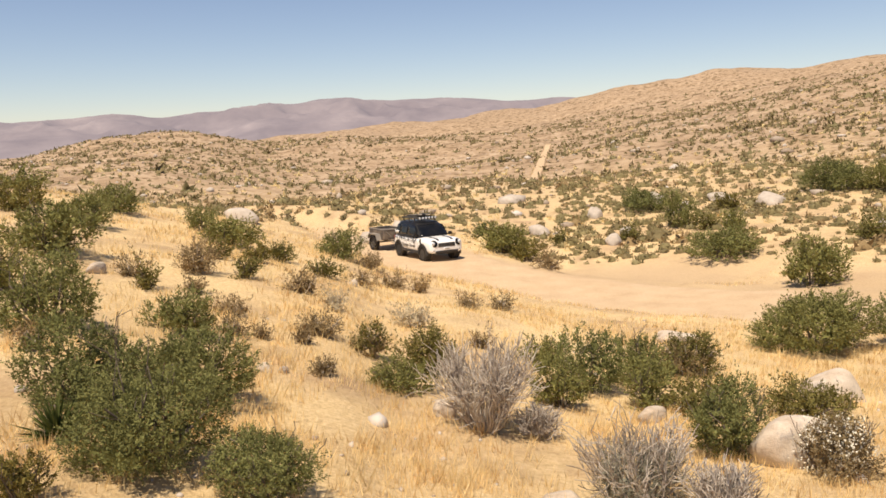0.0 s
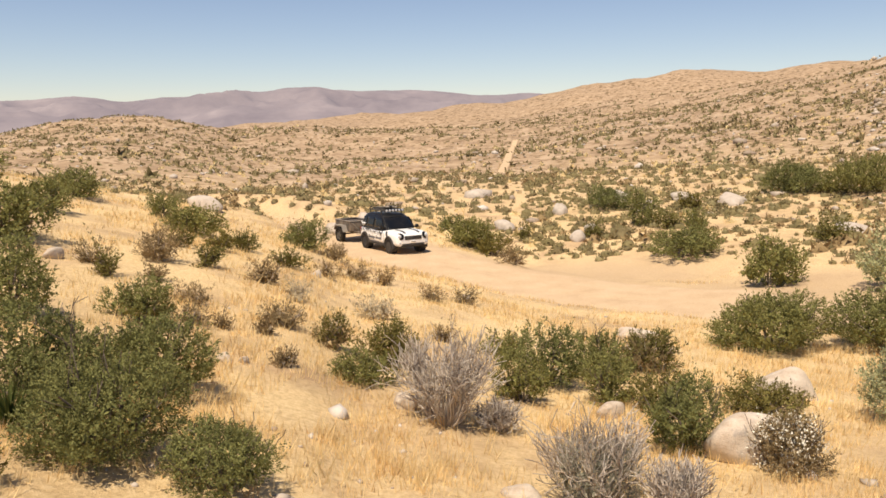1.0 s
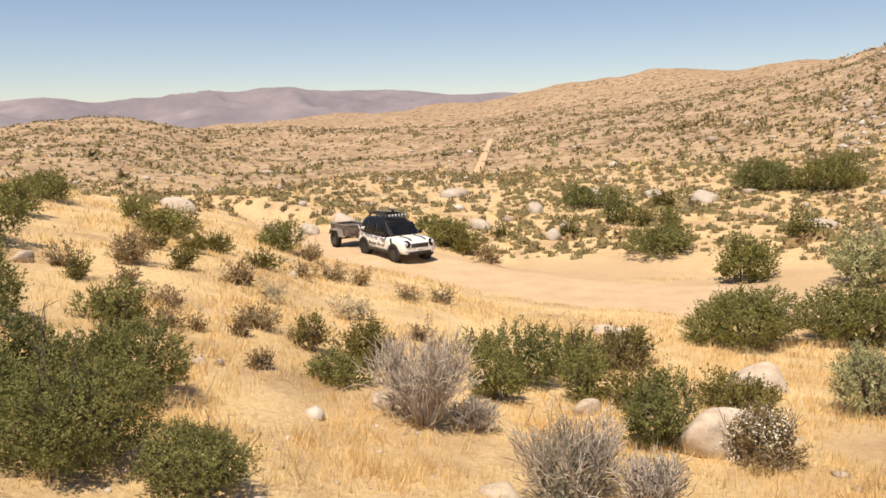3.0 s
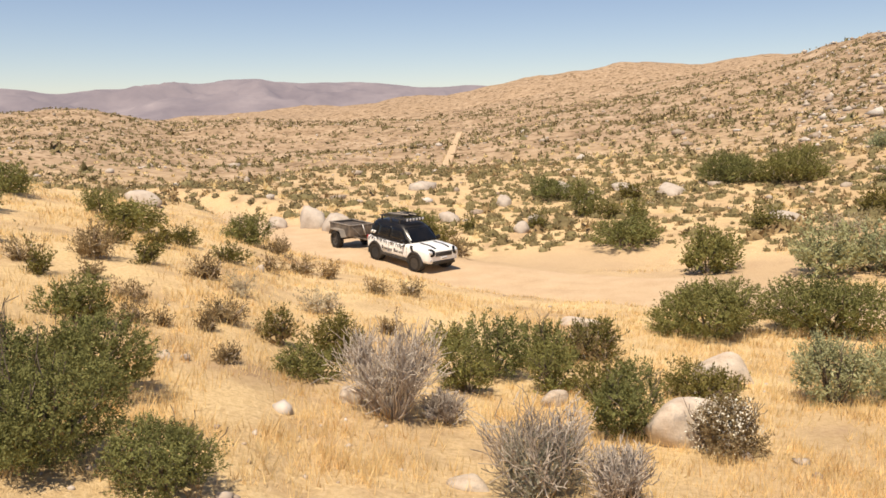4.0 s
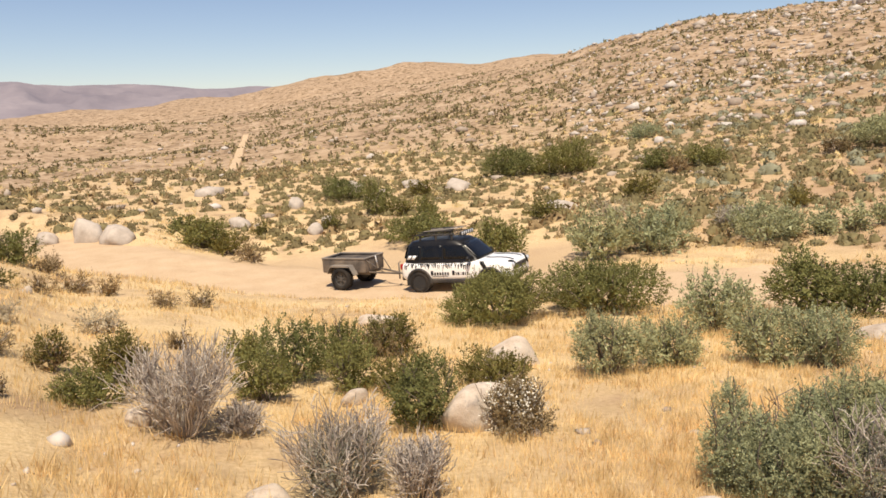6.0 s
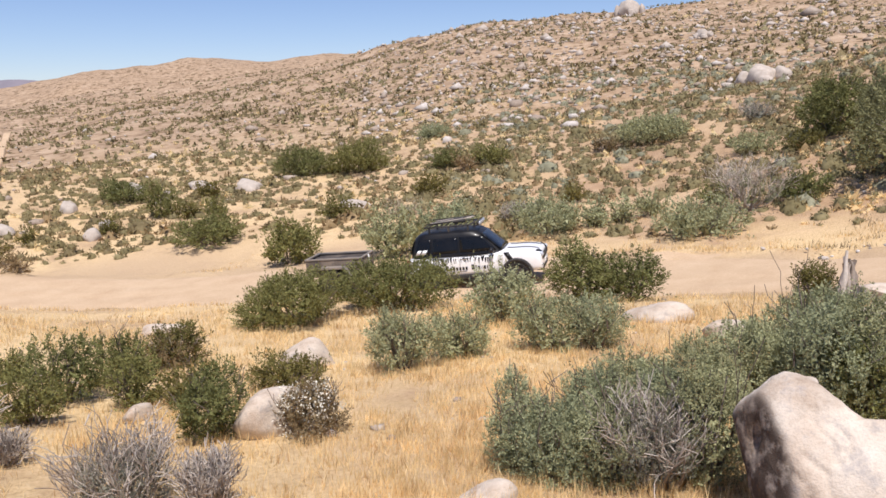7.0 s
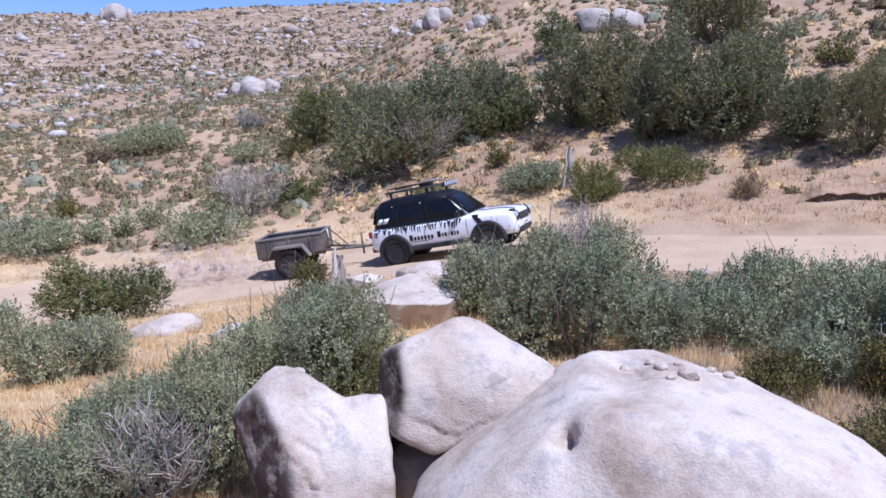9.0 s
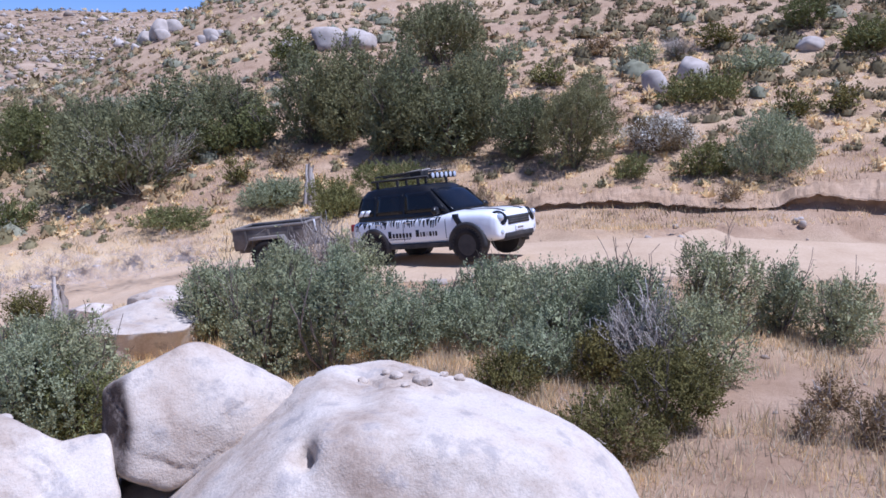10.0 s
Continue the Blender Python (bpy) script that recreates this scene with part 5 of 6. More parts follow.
def panel(grid, thick, out):
    """A curved sheet: a grid of points, made thick against the way out."""
    bm = bmesh.new()
    o = Vector(out) * -thick
    top = [[bm.verts.new(p) for p in row] for row in grid]
    low = [[bm.verts.new(Vector(p) + o) for p in row] for row in grid]
    h, w = len(grid), len(grid[0])
    for a in (top, low):
        for i in range(h - 1):
            for j in range(w - 1):
                bm.faces.new((a[i][j], a[i][j + 1], a[i + 1][j + 1], a[i + 1][j]))
    rim = [(0, j) for j in range(w)] + [(i, w - 1) for i in range(1, h)] + [(h - 1, j) for j in range(w - 2, -1, -1)] + [(i, 0) for i in range(h - 2, 0, -1)]
    for (i, j), (k, l) in zip(rim, rim[1:] + rim[:1]):
        bm.faces.new((top[i][j], top[k][l], low[k][l], low[i][j]))
    return bm


def lathe(profile, sides=36):
    """Turned about the y axis: (radius, y) pairs, closed."""
    return skin([[(r * math.cos(a), y, r * math.sin(a)) for r, y in profile] for a in (2 * math.pi * k / sides for k in range(sides))] + [[(r, y, 0) for r, y in profile]], cap=False)


def wheel(parent, r, wide, x, y, side, spokes=8):
    """Tyre with tread blocks; rim with spokes on the outer side."""
    h = wide / 2
    prof = [(r * 0.60, -h * 0.85), (r * 0.72, -h), (r * 0.90, -h), (r * 0.985, -h * 0.8), (r, -h * 0.5), (r, h * 0.5), (r * 0.985, h * 0.8), (r * 0.90, h), (r * 0.72, h), (r * 0.60, h * 0.85)]
    bm = lathe(prof)
    tread = []
    for k in range(30):
        a = 2 * math.pi * k / 30
        for q in (-1, 1):
            tread.append(block((-0.018, q * h * 0.55 - h * 0.36, r - 0.012), (0.018, q * h * 0.55 + h * 0.36, r + 0.010), Matrix.Rotation(a + q * 0.05, 4, "Y")))
    tyre = part_of("wheel", join(bm, *tread), RUBBER, parent, "dusty black all-terrain tyre")
    dish = [(r * 0.62, -h * 0.8), (r * 0.62, h * 0.75), (r * 0.56, h * 0.78), (r * 0.54, h * 0.35), (0.0, h * 0.30), (0.0, -h * 0.3), (r * 0.5, -h * 0.4)]
    pieces = [lathe([(a, b * side) for a, b in dish])]
    for k in range(spokes):
        pieces.append(block((r * 0.10, side * h * 0.45 - 0.02, -r * 0.055), (r * 0.56, side * h * 0.45 + 0.02, r * 0.055), Matrix.Rotation(2 * math.pi * k / spokes, 4, "Y")))
    pieces.append(lathe([(0.0, side * h * 0.25), (r * 0.16, side * h * 0.25), (r * 0.15, side * h * 0.66), (0.0, side * h * 0.68)], 16))
    part_of("rim", join(*pieces), RIM, tyre, "dark multi-spoke rim", smooth_=False)
    tyre.location = (x, y, r)
    return tyre


def oval(cx, cz, rx, rz, n=28):
    return [(cx + rx * math.cos(2 * math.pi * k / n), cz + rz * math.sin(2 * math.pi * k / n)) for k in range(n)]


HULL = [  # along the car: x, half width, lowest, top of the flank or bonnet
    (-2.05, 0.60, 0.50, 0.90), (-2.02, 0.74, 0.44, 0.99), (-1.92, 0.83, 0.40, 1.05), (-1.6, 0.88, 0.38, 1.08), (-1.0, 0.895, 0.37, 1.085), (0.0, 0.895, 0.37, 1.075), (0.6, 0.895, 0.37, 1.085),
    (0.95, 0.89, 0.37, 1.09), (1.2, 0.885, 0.37, 1.075), (1.5, 0.885, 0.38, 1.075), (1.75, 0.875, 0.38, 1.055), (1.92, 0.855, 0.39, 1.02), (2.02, 0.815, 0.40, 0.965), (2.06, 0.75, 0.43, 0.91), (2.08, 0.62, 0.50, 0.82)]
CABIN = [  # height, rear end, front end, half width
    (1.02, -1.98, 1.02, 0.845), (1.08, -1.97, 0.95, 0.83), (1.20, -1.94, 0.80, 0.80), (1.34, -1.89, 0.62, 0.765), (1.48, -1.83, 0.43, 0.73), (1.56, -1.77, 0.31, 0.70), (1.615, -1.68, 0.19, 0.65), (1.645, -1.5, 0.0, 0.55), (1.655, -1.2, -0.3, 0.34)]


def along(rows, v):
    a = np.array(rows)
    return [float(np.interp(v, a[:, 0], a[:, k])) for k in range(1, a.shape[1])]


def flank(x, z):
    """Half width of the hull at x, z."""
    w, lo, hi = along(HULL, x)
    q = min(abs((z - (lo + hi) / 2) / ((hi - lo) / 2)), 1)
    return w * (1 - q ** 5.0) ** (1 / 5.0)


def build_car():
    car = new("car")
    xs = np.concatenate([np.linspace(-2.05, -1.9, 6), np.linspace(-1.8, 1.7, 22), np.linspace(1.75, 2.08, 11)])
    rings = []
    for x in xs:
        w, lo, hi = along(HULL, x)
        ring = []
        for k in range(40):
            a = 2 * math.pi * k / 40
            c, s = math.cos(a), math.sin(a)
            ring.append((x, w * math.copysign(abs(c) ** 0.4, c), (lo + hi) / 2 + (hi - lo) / 2 * math.copysign(abs(s) ** 0.4, s)))
        rings.append(ring)
    part_of("body", skin(rings), WHITE, car, "white painted car body with light dust")
    rings = []
    for z in [CABIN[0][0]] + list(np.linspace(1.05, 1.60, 10)) + [1.615, 1.633, 1.645, 1.652, 1.655]:
        back, front, w = along(CABIN, z)
        ring = []
        for k in range(48):
            a = 2 * math.pi * k / 48
            c, s = math.cos(a), math.sin(a)
            ring.append(((back + front) / 2 + (front - back) / 2 * math.copysign(abs(c) ** 0.36, c), w * math.copysign(abs(s) ** 0.36, s), z))
        rings.append(ring)
    part_of("roof", skin(rings), BLACK_PAINT, car, "gloss black roof and window pillars")

    def side_pane(name, x0, x1, lean0, lean1, q):
        grid = []
        for z in np.linspace(1.115, 1.50, 6):
            u = (z - 1.115) / 0.385
            w = along(CABIN, z)[2]
            a, b = x0 + lean0 * u, x1 + lean1 * u
            grid.append([(x, q * (w * (1 - abs((x + 0.6) / 1.55) ** 9 * 0.25) + 0.006), z) for x in np.linspace(a, b, 8)])
        part_of(name, panel(grid, 0.012, (0, q, 0)), GLASS, car, "dark tinted side window")

    for q in (-1, 1):
        side_pane("side_window", -0.36, 0.76, 0.0, -0.42, q)
        side_pane("side_window", -1.22, -0.42, 0.06, 0.0, q)
        side_pane("quarter_window", -1.78, -1.30, 0.16, 0.06, q)
    grid = []
    for z in np.linspace(1.10, 1.545, 7):
        back, front, w = along(CABIN, z)
        grid.append([(front + 0.008 - 0.10 * abs(y / w) ** 4, y, z) for y in np.linspace(-w * 0.86, w * 0.86, 13)])
    part_of("windshield", panel(grid, 0.012, (1, 0, 0.4)), GLASS, car, "dark reflective windshield")
    grid = []
    for z in np.linspace(1.14, 1.50, 5):
        back, front, w = along(CABIN, z)
        grid.append([(back - 0.006 + 0.06 * abs(y / w) ** 4, y, z) for y in np.linspace(-w * 0.8, w * 0.8, 9)])
    part_of("rear_window", panel(grid, 0.012, (-1, 0, 0.2)), GLASS, car, "dark tinted rear window")
    # black sills, bumpers and arches
    for q in (-1, 1):
        part_of("sill", block((-0.92, q * 0.80 - 0.10, 0.34), (0.92, q * 0.80 + 0.10, 0.46)), PLASTIC, car, "black plastic sill", edge=0.02)
        for x in (-1.3, 1.3):
            ring = []
            for k in range(19):
                a = math.radians(-12 + 204 * k / 18)
                c, s = math.cos(a), math.sin(a)
                y0 = q * 0.70
                y1 = q * 0.925
                ring.append([(x + 0.395 * c, y0, 0.36 + 0.395 * s), (x + 0.395 * c, y1, 0.36 + 0.395 * s), (x + 0.475 * c, y1 - q * 0.008, 0.36 + 0.475 * s), (x + 0.50 * c, q * 0.865, 0.36 + 0.50 * s), (x + 0.44 * c, y0, 0.36 + 0.44 * s)])
            part_of("wheel_arch", skin(ring), PLASTIC, car, "black plastic wheel-arch flare")
            disc = bmesh.new()
            bmesh.ops.create_cone(disc, cap_ends=True, segments=32, radius1=0.40, radius2=0.40, depth=0.30)
            bmesh.ops.transform(disc, matrix=Matrix.Translation((x, q * 0.755, 0.40)) @ Matrix.Rotation(math.pi / 2, 4, "X"), verts=disc.verts)
            part_of("wheel_well", disc, PLASTIC, car, "", smooth_=False)
    part_of("front_bumper", block((1.86, -0.60, 0.37), (2.055, 0.60, 0.50)), PLASTIC, car, "black lower front bumper", edge=0.03)
    part_of("rear_bumper", block((-2.09, -0.66, 0.40), (-1.9, 0.66, 0.56)), PLASTIC, car, "black lower rear bumper", edge=0.03)
    # grille, plate and lamps
    grille = [block((1.99, -0.44, 0.70), (2.098, 0.44, 0.885))]
    part_of("grille", join(*grille), PLASTIC, car, "wide black front grille", edge=0.025)
    for z in (0.75, 0.80, 0.85):
        part_of("grille_slat", block((2.09, -0.40, z - 0.006), (2.106, 0.40, z + 0.006)), RIM, car)
    part_of("lower_grille", block((2.02, -0.58, 0.43), (2.10, 0.58, 0.535)), PLASTIC, car, "black lower air intake", edge=0.02)
    part_of("number_plate", block((2.07, -0.17, 0.56), (2.11, 0.17, 0.67)), WHITE, car, "white number plate with a plain grey bar", edge=0.006)
    part_of("plate_bar", block((2.111, -0.12, 0.595), (2.114, 0.12, 0.635)), BARE_STEEL, car)
    for q in (-1, 1):
        # headlamp: a slanted oval lens in a dark surround
        for name, grow, mat, lift, lab in (("headlight_surround", 1.16, BLACK_PAINT, 0.0, "gloss black headlight surround"), ("headlight", 1.0, GLASS, 0.02, "oval headlight with dark glass")):
            rings = []
            for s, out in ((1.0, -0.10), (1.0, 0.0), (0.92, 0.012), (0.55, 0.022), (0.1, 0.026)):
                ring = []
                for yy, zz in oval(0, 0, 0.175 * grow * s, 0.15 * grow * s):
                    ring.append((0, yy, zz, out + lift))
                m = Matrix.Translation((1.995, q * 0.655, 0.865)) @ Matrix.Rotation(q * radians(30), 4, "Z") @ Matrix.Rotation(radians(-24), 4, "Y")
                rings.append([m @ Vector((o, y, z)) for _, y, z, o in ring])
            lamp = part_of(name, skin(rings), mat, car, lab)
        lens = bmesh.new()
        bmesh.ops.create_uvsphere(lens, u_segments=16, v_segments=10, radius=0.085)
        m = Matrix.Translation((2.045, q * 0.68, 0.875)) @ Matrix.Rotation(q * radians(30), 4, "Z") @ Matrix.Diagonal((0.8, 1, 1, 1))
        bmesh.ops.transform(lens, matrix=m, verts=lens.verts)
        part_of("lamp_lens", lens, LENS, car, "bright round lamp inside the headlight")
        fog = bmesh.new()
        bmesh.ops.create_uvsphere(fog, u_segments=14, v_segments=8, radius=0.055)
        bmesh.ops.transform(fog, matrix=Matrix.Translation((2.055, q * 0.66, 0.57)) @ Matrix.Diagonal((0.7, 1, 1, 1)), verts=fog.verts)
        part_of("fog_lamp", fog, LENS, car, "small round fog lamp")
        part_of("tail_light", block((-2.06, q * 0.72 - 0.06, 0.80), (-1.96, q * 0.72 + 0.06, 0.98)), RED_LENS, car, "red tail light", edge=0.02)
        # bonnet stripe, following the bonnet
        grid = []
        for x in np.linspace(1.02, 1.97, 12):
            w, lo, hi = along(HULL, x)
            row = []
            for y in np.linspace(0.30, 0.42, 4):
                z = (lo + hi) / 2 + (hi - lo) / 2 * (1 - (y / w) ** 5.0) ** (1 / 5.0)
                row.append((x, q * y, z + 0.006))
            grid.append(row)
        part_of("bonnet_stripe", panel(grid, 0.004, (0, 0, 1)), BLACK_PAINT, car, "black bonnet stripe")
        # mirror on its stalk
        bm = bmesh.new()
        bmesh.ops.create_uvsphere(bm, u_segments=16, v_segments=10, radius=0.1)
        bmesh.ops.transform(bm, matrix=Matrix.Translation((0.62, q * 0.98, 1.13)) @ Matrix.Diagonal((0.75, 1.15, 0.8, 1)), verts=bm.verts)
        part_of("door_mirror", join(bm, rod((0.62, q * 0.82, 1.09), (0.62, q * 0.94, 1.11), 0.025)), BLACK_PAINT, car, "black door mirror")
        for x in (-0.25, -1.12):
            y = flank(x, 0.93)
            part_of("door_handle", block((x - 0.09, q * y - 0.012, 0.915), (x + 0.09, q * y + 0.028, 0.945)), CHROME, car, "chrome door handle", edge=0.008)
        # side vent stripe from the mirror down to the arch
        grid = [[(1.02 + 0.16 * u + d, q * (flank(1.0, 0.72 + 0.30 * (1 - u)) + 0.006), 1.03 - 0.26 * u) for d in (-0.08, 0.0, 0.08)] for u in np.linspace(0, 1, 6)]
        part_of("side_scuttle", panel(grid, 0.008, (0, q, 0)), BLACK_PAINT, car, "black trim strip ahead of the door")
        # shut lines of the doors
        for x in (0.78, -0.39, -1.20):
            grid = [[(x + d, q * (flank(x, z) + 0.003), z) for d in (-0.006, 0.006)] for z in np.linspace(0.48, 1.0, 8)]
            part_of("door_seam", panel(grid, 0.006, (0, q, 0)), PLASTIC, car)
        # striped band below the windows: slanting black strokes
        rng = random.Random(5)
        strokes = []
        x = -1.86
        while x < 0.66:
            top, wide, lean = 1.0, rng.uniform(0.014, 0.042), rng.uniform(-0.06, 0.04)
            low = 1.0 - rng.uniform(0.08, 0.22)
            grid = []
            for u in np.linspace(0, 1, 4):
                z = top + (low - top) * u
                half = wide * (1 - 0.75 * u)
                y = q * (flank(x, z) + 0.004)
                grid.append([(x + lean * u + rng.uniform(-0.006, 0.006) - half, y, z), (x + lean * u + half, y, z)])
            strokes.append(panel(grid, 0.004, (0, q, 0)))
            x += rng.uniform(0.05, 0.085)
        part_of("striped_band", join(*strokes), BLACK_PAINT, car, "row of black zebra-like strokes on the flank")
        # lettering on the doors, as plain bars
        x = -0.84
        for wide in (0.09, 0.07, 0.07, 0.07, 0.07, 0.07, 0.07, 0.0, 0.09, 0.05, 0.07, 0.03, 0.03, 0.07, 0.05, 0.06):
            wide *= 1.38
            if wide:
                grid = [[(x + d, q * (flank(x, z) + 0.004), z) for d in (0, wide - 0.032)] for z in (0.60, 0.66, 0.70 + (0.055 if wide > 0.11 else 0))]
                part_of("lettering_bar", panel(grid, 0.004, (0, q, 0)), BLACK_PAINT, car)
            x += wide or 0.09
        grid = [[(x, q * (flank(x, z) + 0.004), z) for x in np.linspace(-0.8, -0.2, 5)] for z in (0.560, 0.575)]
        part_of("lettering_bar", panel(grid, 0.004, (0, q, 0)), PLASTIC, car)
        # white badge strokes on the quarter window
        for x0, x1, z0, z1 in ((-1.74, -1.62, 1.13, 1.24), (-1.58, -1.44, 1.13, 1.24)):
            grid = [[(x + 0.05 * (z - z0) / 0.07, q * (along(CABIN, z)[2] + 0.016), z) for x in (x0, x1)] for z in (z0, z1)]
            part_of("window_badge", panel(grid, 0.004, (0, q, 0)), WHITE, car, "plain white badge shape on the glass")
    # roof rack with slats, bars and a row of lamps
    base = rod((-1.45, -0.56, 1.79), (0.02, -0.56, 1.79), 0.018)
    rack = part_of("roof_rack", join(base, rod((-1.45, 0.56, 1.79), (0.02, 0.56, 1.79), 0.018), rod((0.02, -0.56, 1.79), (0.02, 0.56, 1.79), 0.018), rod((-1.45, -0.56, 1.79), (-1.45, 0.56, 1.79), 0.018)), PLASTIC, car, "flat black steel roof rack")
    for k in range(9):
        x = -1.35 + 0.165 * k
        part_of("rack_slat", rod((x, -0.56, 1.785), (x, 0.56, 1.785), 0.013, 8), PLASTIC, rack)
    for x in (-1.3, -0.7, -0.1):
        for q in (-1, 1):
            part_of("rack_foot", block((x - 0.03, q * 0.54 - 0.02, 1.56), (x + 0.03, q * 0.54 + 0.02, 1.79)), PLASTIC, rack, edge=0.006)
    for q in (-1, 1):
        part_of("rack_rail", rod((-1.4, q * 0.50, 1.875), (0.0, q * 0.50, 1.905), 0.013, 8), PLASTIC, rack)
    # lashed load on the rack: poles and a folded frame
    rng = random.Random(9)
    for k in range(7):
        y = -0.42 + 0.14 * k
        part_of("lashed_pole", rod((-1.15 + rng.uniform(-0.2, 0.1), y, 1.84 + rng.uniform(0, 0.03)), (-0.05 + rng.uniform(-0.2, 0.12), y + rng.uniform(-0.12, 0.12), 1.90 + rng.uniform(0, 0.04)), 0.016, 8), (PLASTIC, BARE_STEEL, DEAD_WOOD)[k % 3], rack)
    part_of("roof_box", block((-0.62, -0.15, 1.81), (-0.30, 0.15, 1.93)), PLASTIC, rack, "small black box on the rack", edge=0.02)
    bar = part_of("light_bar", rod((0.16, -0.52, 1.755), (0.16, 0.52, 1.755), 0.022), PLASTIC, car, "row of round driving lamps on the roof edge")
    for k in range(6):
        y = -0.42 + 0.168 * k
        can = bmesh.new()
        bmesh.ops.create_cone(can, cap_ends=True, segments=18, radius1=0.045, radius2=0.065, depth=0.09)
        bmesh.ops.transform(can, matrix=Matrix.Translation((0.20, y, 1.79)) @ Matrix.Rotation(math.pi / 2, 4, "Y"), verts=can.verts)
        part_of("driving_lamp", can, PLASTIC, bar)
        face = bmesh.new()
        bmesh.ops.create_uvsphere(face, u_segments=14, v_segments=8, radius=0.056)
        bmesh.ops.transform(face, matrix=Matrix.Translation((0.245, y, 1.79)) @ Matrix.Diagonal((0.35, 1, 1, 1)), verts=face.verts)
        part_of("lamp_face", face, LENS, bar)
    part_of("antenna", rod((-1.5, 0, 1.64), (-1.72, 0, 1.92), 0.005, 6), PLASTIC, car)
    part_of("tow_hitch", join(rod((-2.0, 0, 0.42), (-2.28, 0, 0.42), 0.03), rod((-2.26, 0, 0.42), (-2.26, 0, 0.50), 0.025)), BARE_STEEL, car)
    # the cabin and all above it stand a little taller
    for ob in list(car.children_recursive):
        for v in ob.data.vertices:
            v.co.z += 0.17 * max(0.0, v.co.z - 1.04)
    wheels = [wheel(car, 0.36, 0.235, x, q * 0.80, q) for x in (1.3, -1.3) for q in (-1, 1)]
    return tagged(car, "white lifted compact crossover car with black roof and roof rack", "car"), wheels


def build_trailer():
    """Origin on the ground below the axle; the drawbar points along x."""
    tr = new("trailer")
    L, W, z0, z1, t = 0.92, 0.60, 0.62, 1.10, 0.03
    part_of("tub_floor", block((-L, -W, z0 - 0.03), (L, W, z0 + 0.01)), TUB_IN, tr, "dark steel trailer floor", edge=0.004)
    for q in (-1, 1):
        part_of("side_panel", block((-L, q * W - t / 2, z0), (L, q * W + t / 2, z1)), TUB, tr, "dusty brown-grey steel side", edge=0.004)
        for x in (-0.6, 0.0, 0.6):
            part_of("side_rib", block((x - 0.03, q * (W + 0.012) - 0.02, z0 + 0.02), (x + 0.03, q * (W + 0.012) + 0.02, z1 - 0.04)), TUB, tr, edge=0.006)
        part_of("top_rail", block((-L - 0.03, q * W - 0.035, z1 - 0.01), (L + 0.03, q * W + 0.035, z1 + 0.045)), BARE_STEEL, tr, "worn steel top rail", edge=0.01)
        # fender: flat top with sloping ends over the wheel
        prof = [(-0.56, 0.64), (-0.40, 0.90), (0.40, 0.90), (0.60, 0.58)]
        rings = []
        for x, z in prof:
            rings.append([(x, q * (W + 0.02), z), (x, q * (W + 0.30), z), (x, q * (W + 0.30), z - 0.03), (x, q * (W + 0.02), z - 0.03)])
        part_of("fender", skin(rings), BARE_STEEL, tr, "flat angular steel fender", smooth_=False)
        part_of("fender_lip", block((-0.40, q * (W + 0.30) - 0.01, 0.84), (0.40, q * (W + 0.30) + 0.012, 0.908)), BARE_STEEL, tr, edge=0.004)
        part_of("drawbar", rod((0.80, q * 0.42, 0.60), (2.02, q * 0.05, 0.50), 0.035), TUB, tr, "steel tube drawbar")
        part_of("brace", rod((L + 0.02, q * 0.52, 1.04), (1.45, q * 0.24, 0.58), 0.018), TUB, tr)
        part_of("tail_light", block((-L - 0.04, q * 0.50 - 0.05, 0.66), (-L - 0.01, q * 0.50 + 0.05, 0.72)), RED_LENS, tr, "red tail light", edge=0.006)
    for x in (-L, L):
        part_of("end_panel", block((x - t / 2, -W, z0), (x + t / 2, W, z1)), TUB, tr, "dusty brown-grey steel end", edge=0.004)
        part_of("top_rail", block((x - 0.035, -W + 0.036, z1 - 0.008), (x + 0.035, W - 0.036, z1 + 0.043)), BARE_STEEL, tr, "worn steel top rail", edge=0.01)
        for y in (-0.3, 0.3):
            part_of("end_rib", block((x - 0.035, y - 0.025, z0 + 0.02), (x + 0.035, y + 0.025, z1 - 0.04)), TUB, tr, edge=0.006)
    part_of("strap", rod((L + 0.03, 0.18, 0.66), (L + 0.05, 0.02, 1.12), 0.022, 6), WHITE, tr, "pale webbing strap over the front panel")
    part_of("load_cover", block((-L + 0.03, -W + 0.03, z1 - 0.10), (L - 0.03, W - 0.03, z1 - 0.06)), TUB_IN, tr, "dark sagging canvas cover inside the rim", edge=0.01)
    part_of("frame_rail", join(block((-L, 0.30, 0.50), (L, 0.36, 0.60)), block((-L, -0.36, 0.50), (L, -0.30, 0.60))), TUB, tr)
    part_of("axle", rod((0, -0.72, 0.41), (0, 0.72, 0.41), 0.04), TUB, tr)
    part_of("coupler", join(rod((1.95, 0, 0.50), (2.28, 0, 0.50), 0.035), block((2.18, -0.05, 0.46), (2.32, 0.05, 0.56))), BARE_STEEL, tr, "hitch coupler")
    part_of("jack_stand", join(rod((1.90, 0.08, 0.28), (1.90, 0.08, 0.86), 0.028), rod((1.90, 0.08, 0.86), (1.90, 0.2, 0.88), 0.012)), TUB, tr, "swivel jack stand")
    wheels = [wheel(tr, 0.41, 0.26, 0.0, q * 0.77, q, 6) for q in (-1, 1)]
    return tagged(tr, "dusty open steel off-road trailer towed behind the car", "trailer"), wheels


CAR, CAR_WHEELS = build_car()
TRAILER, TRAILER_WHEELS = build_trailer()


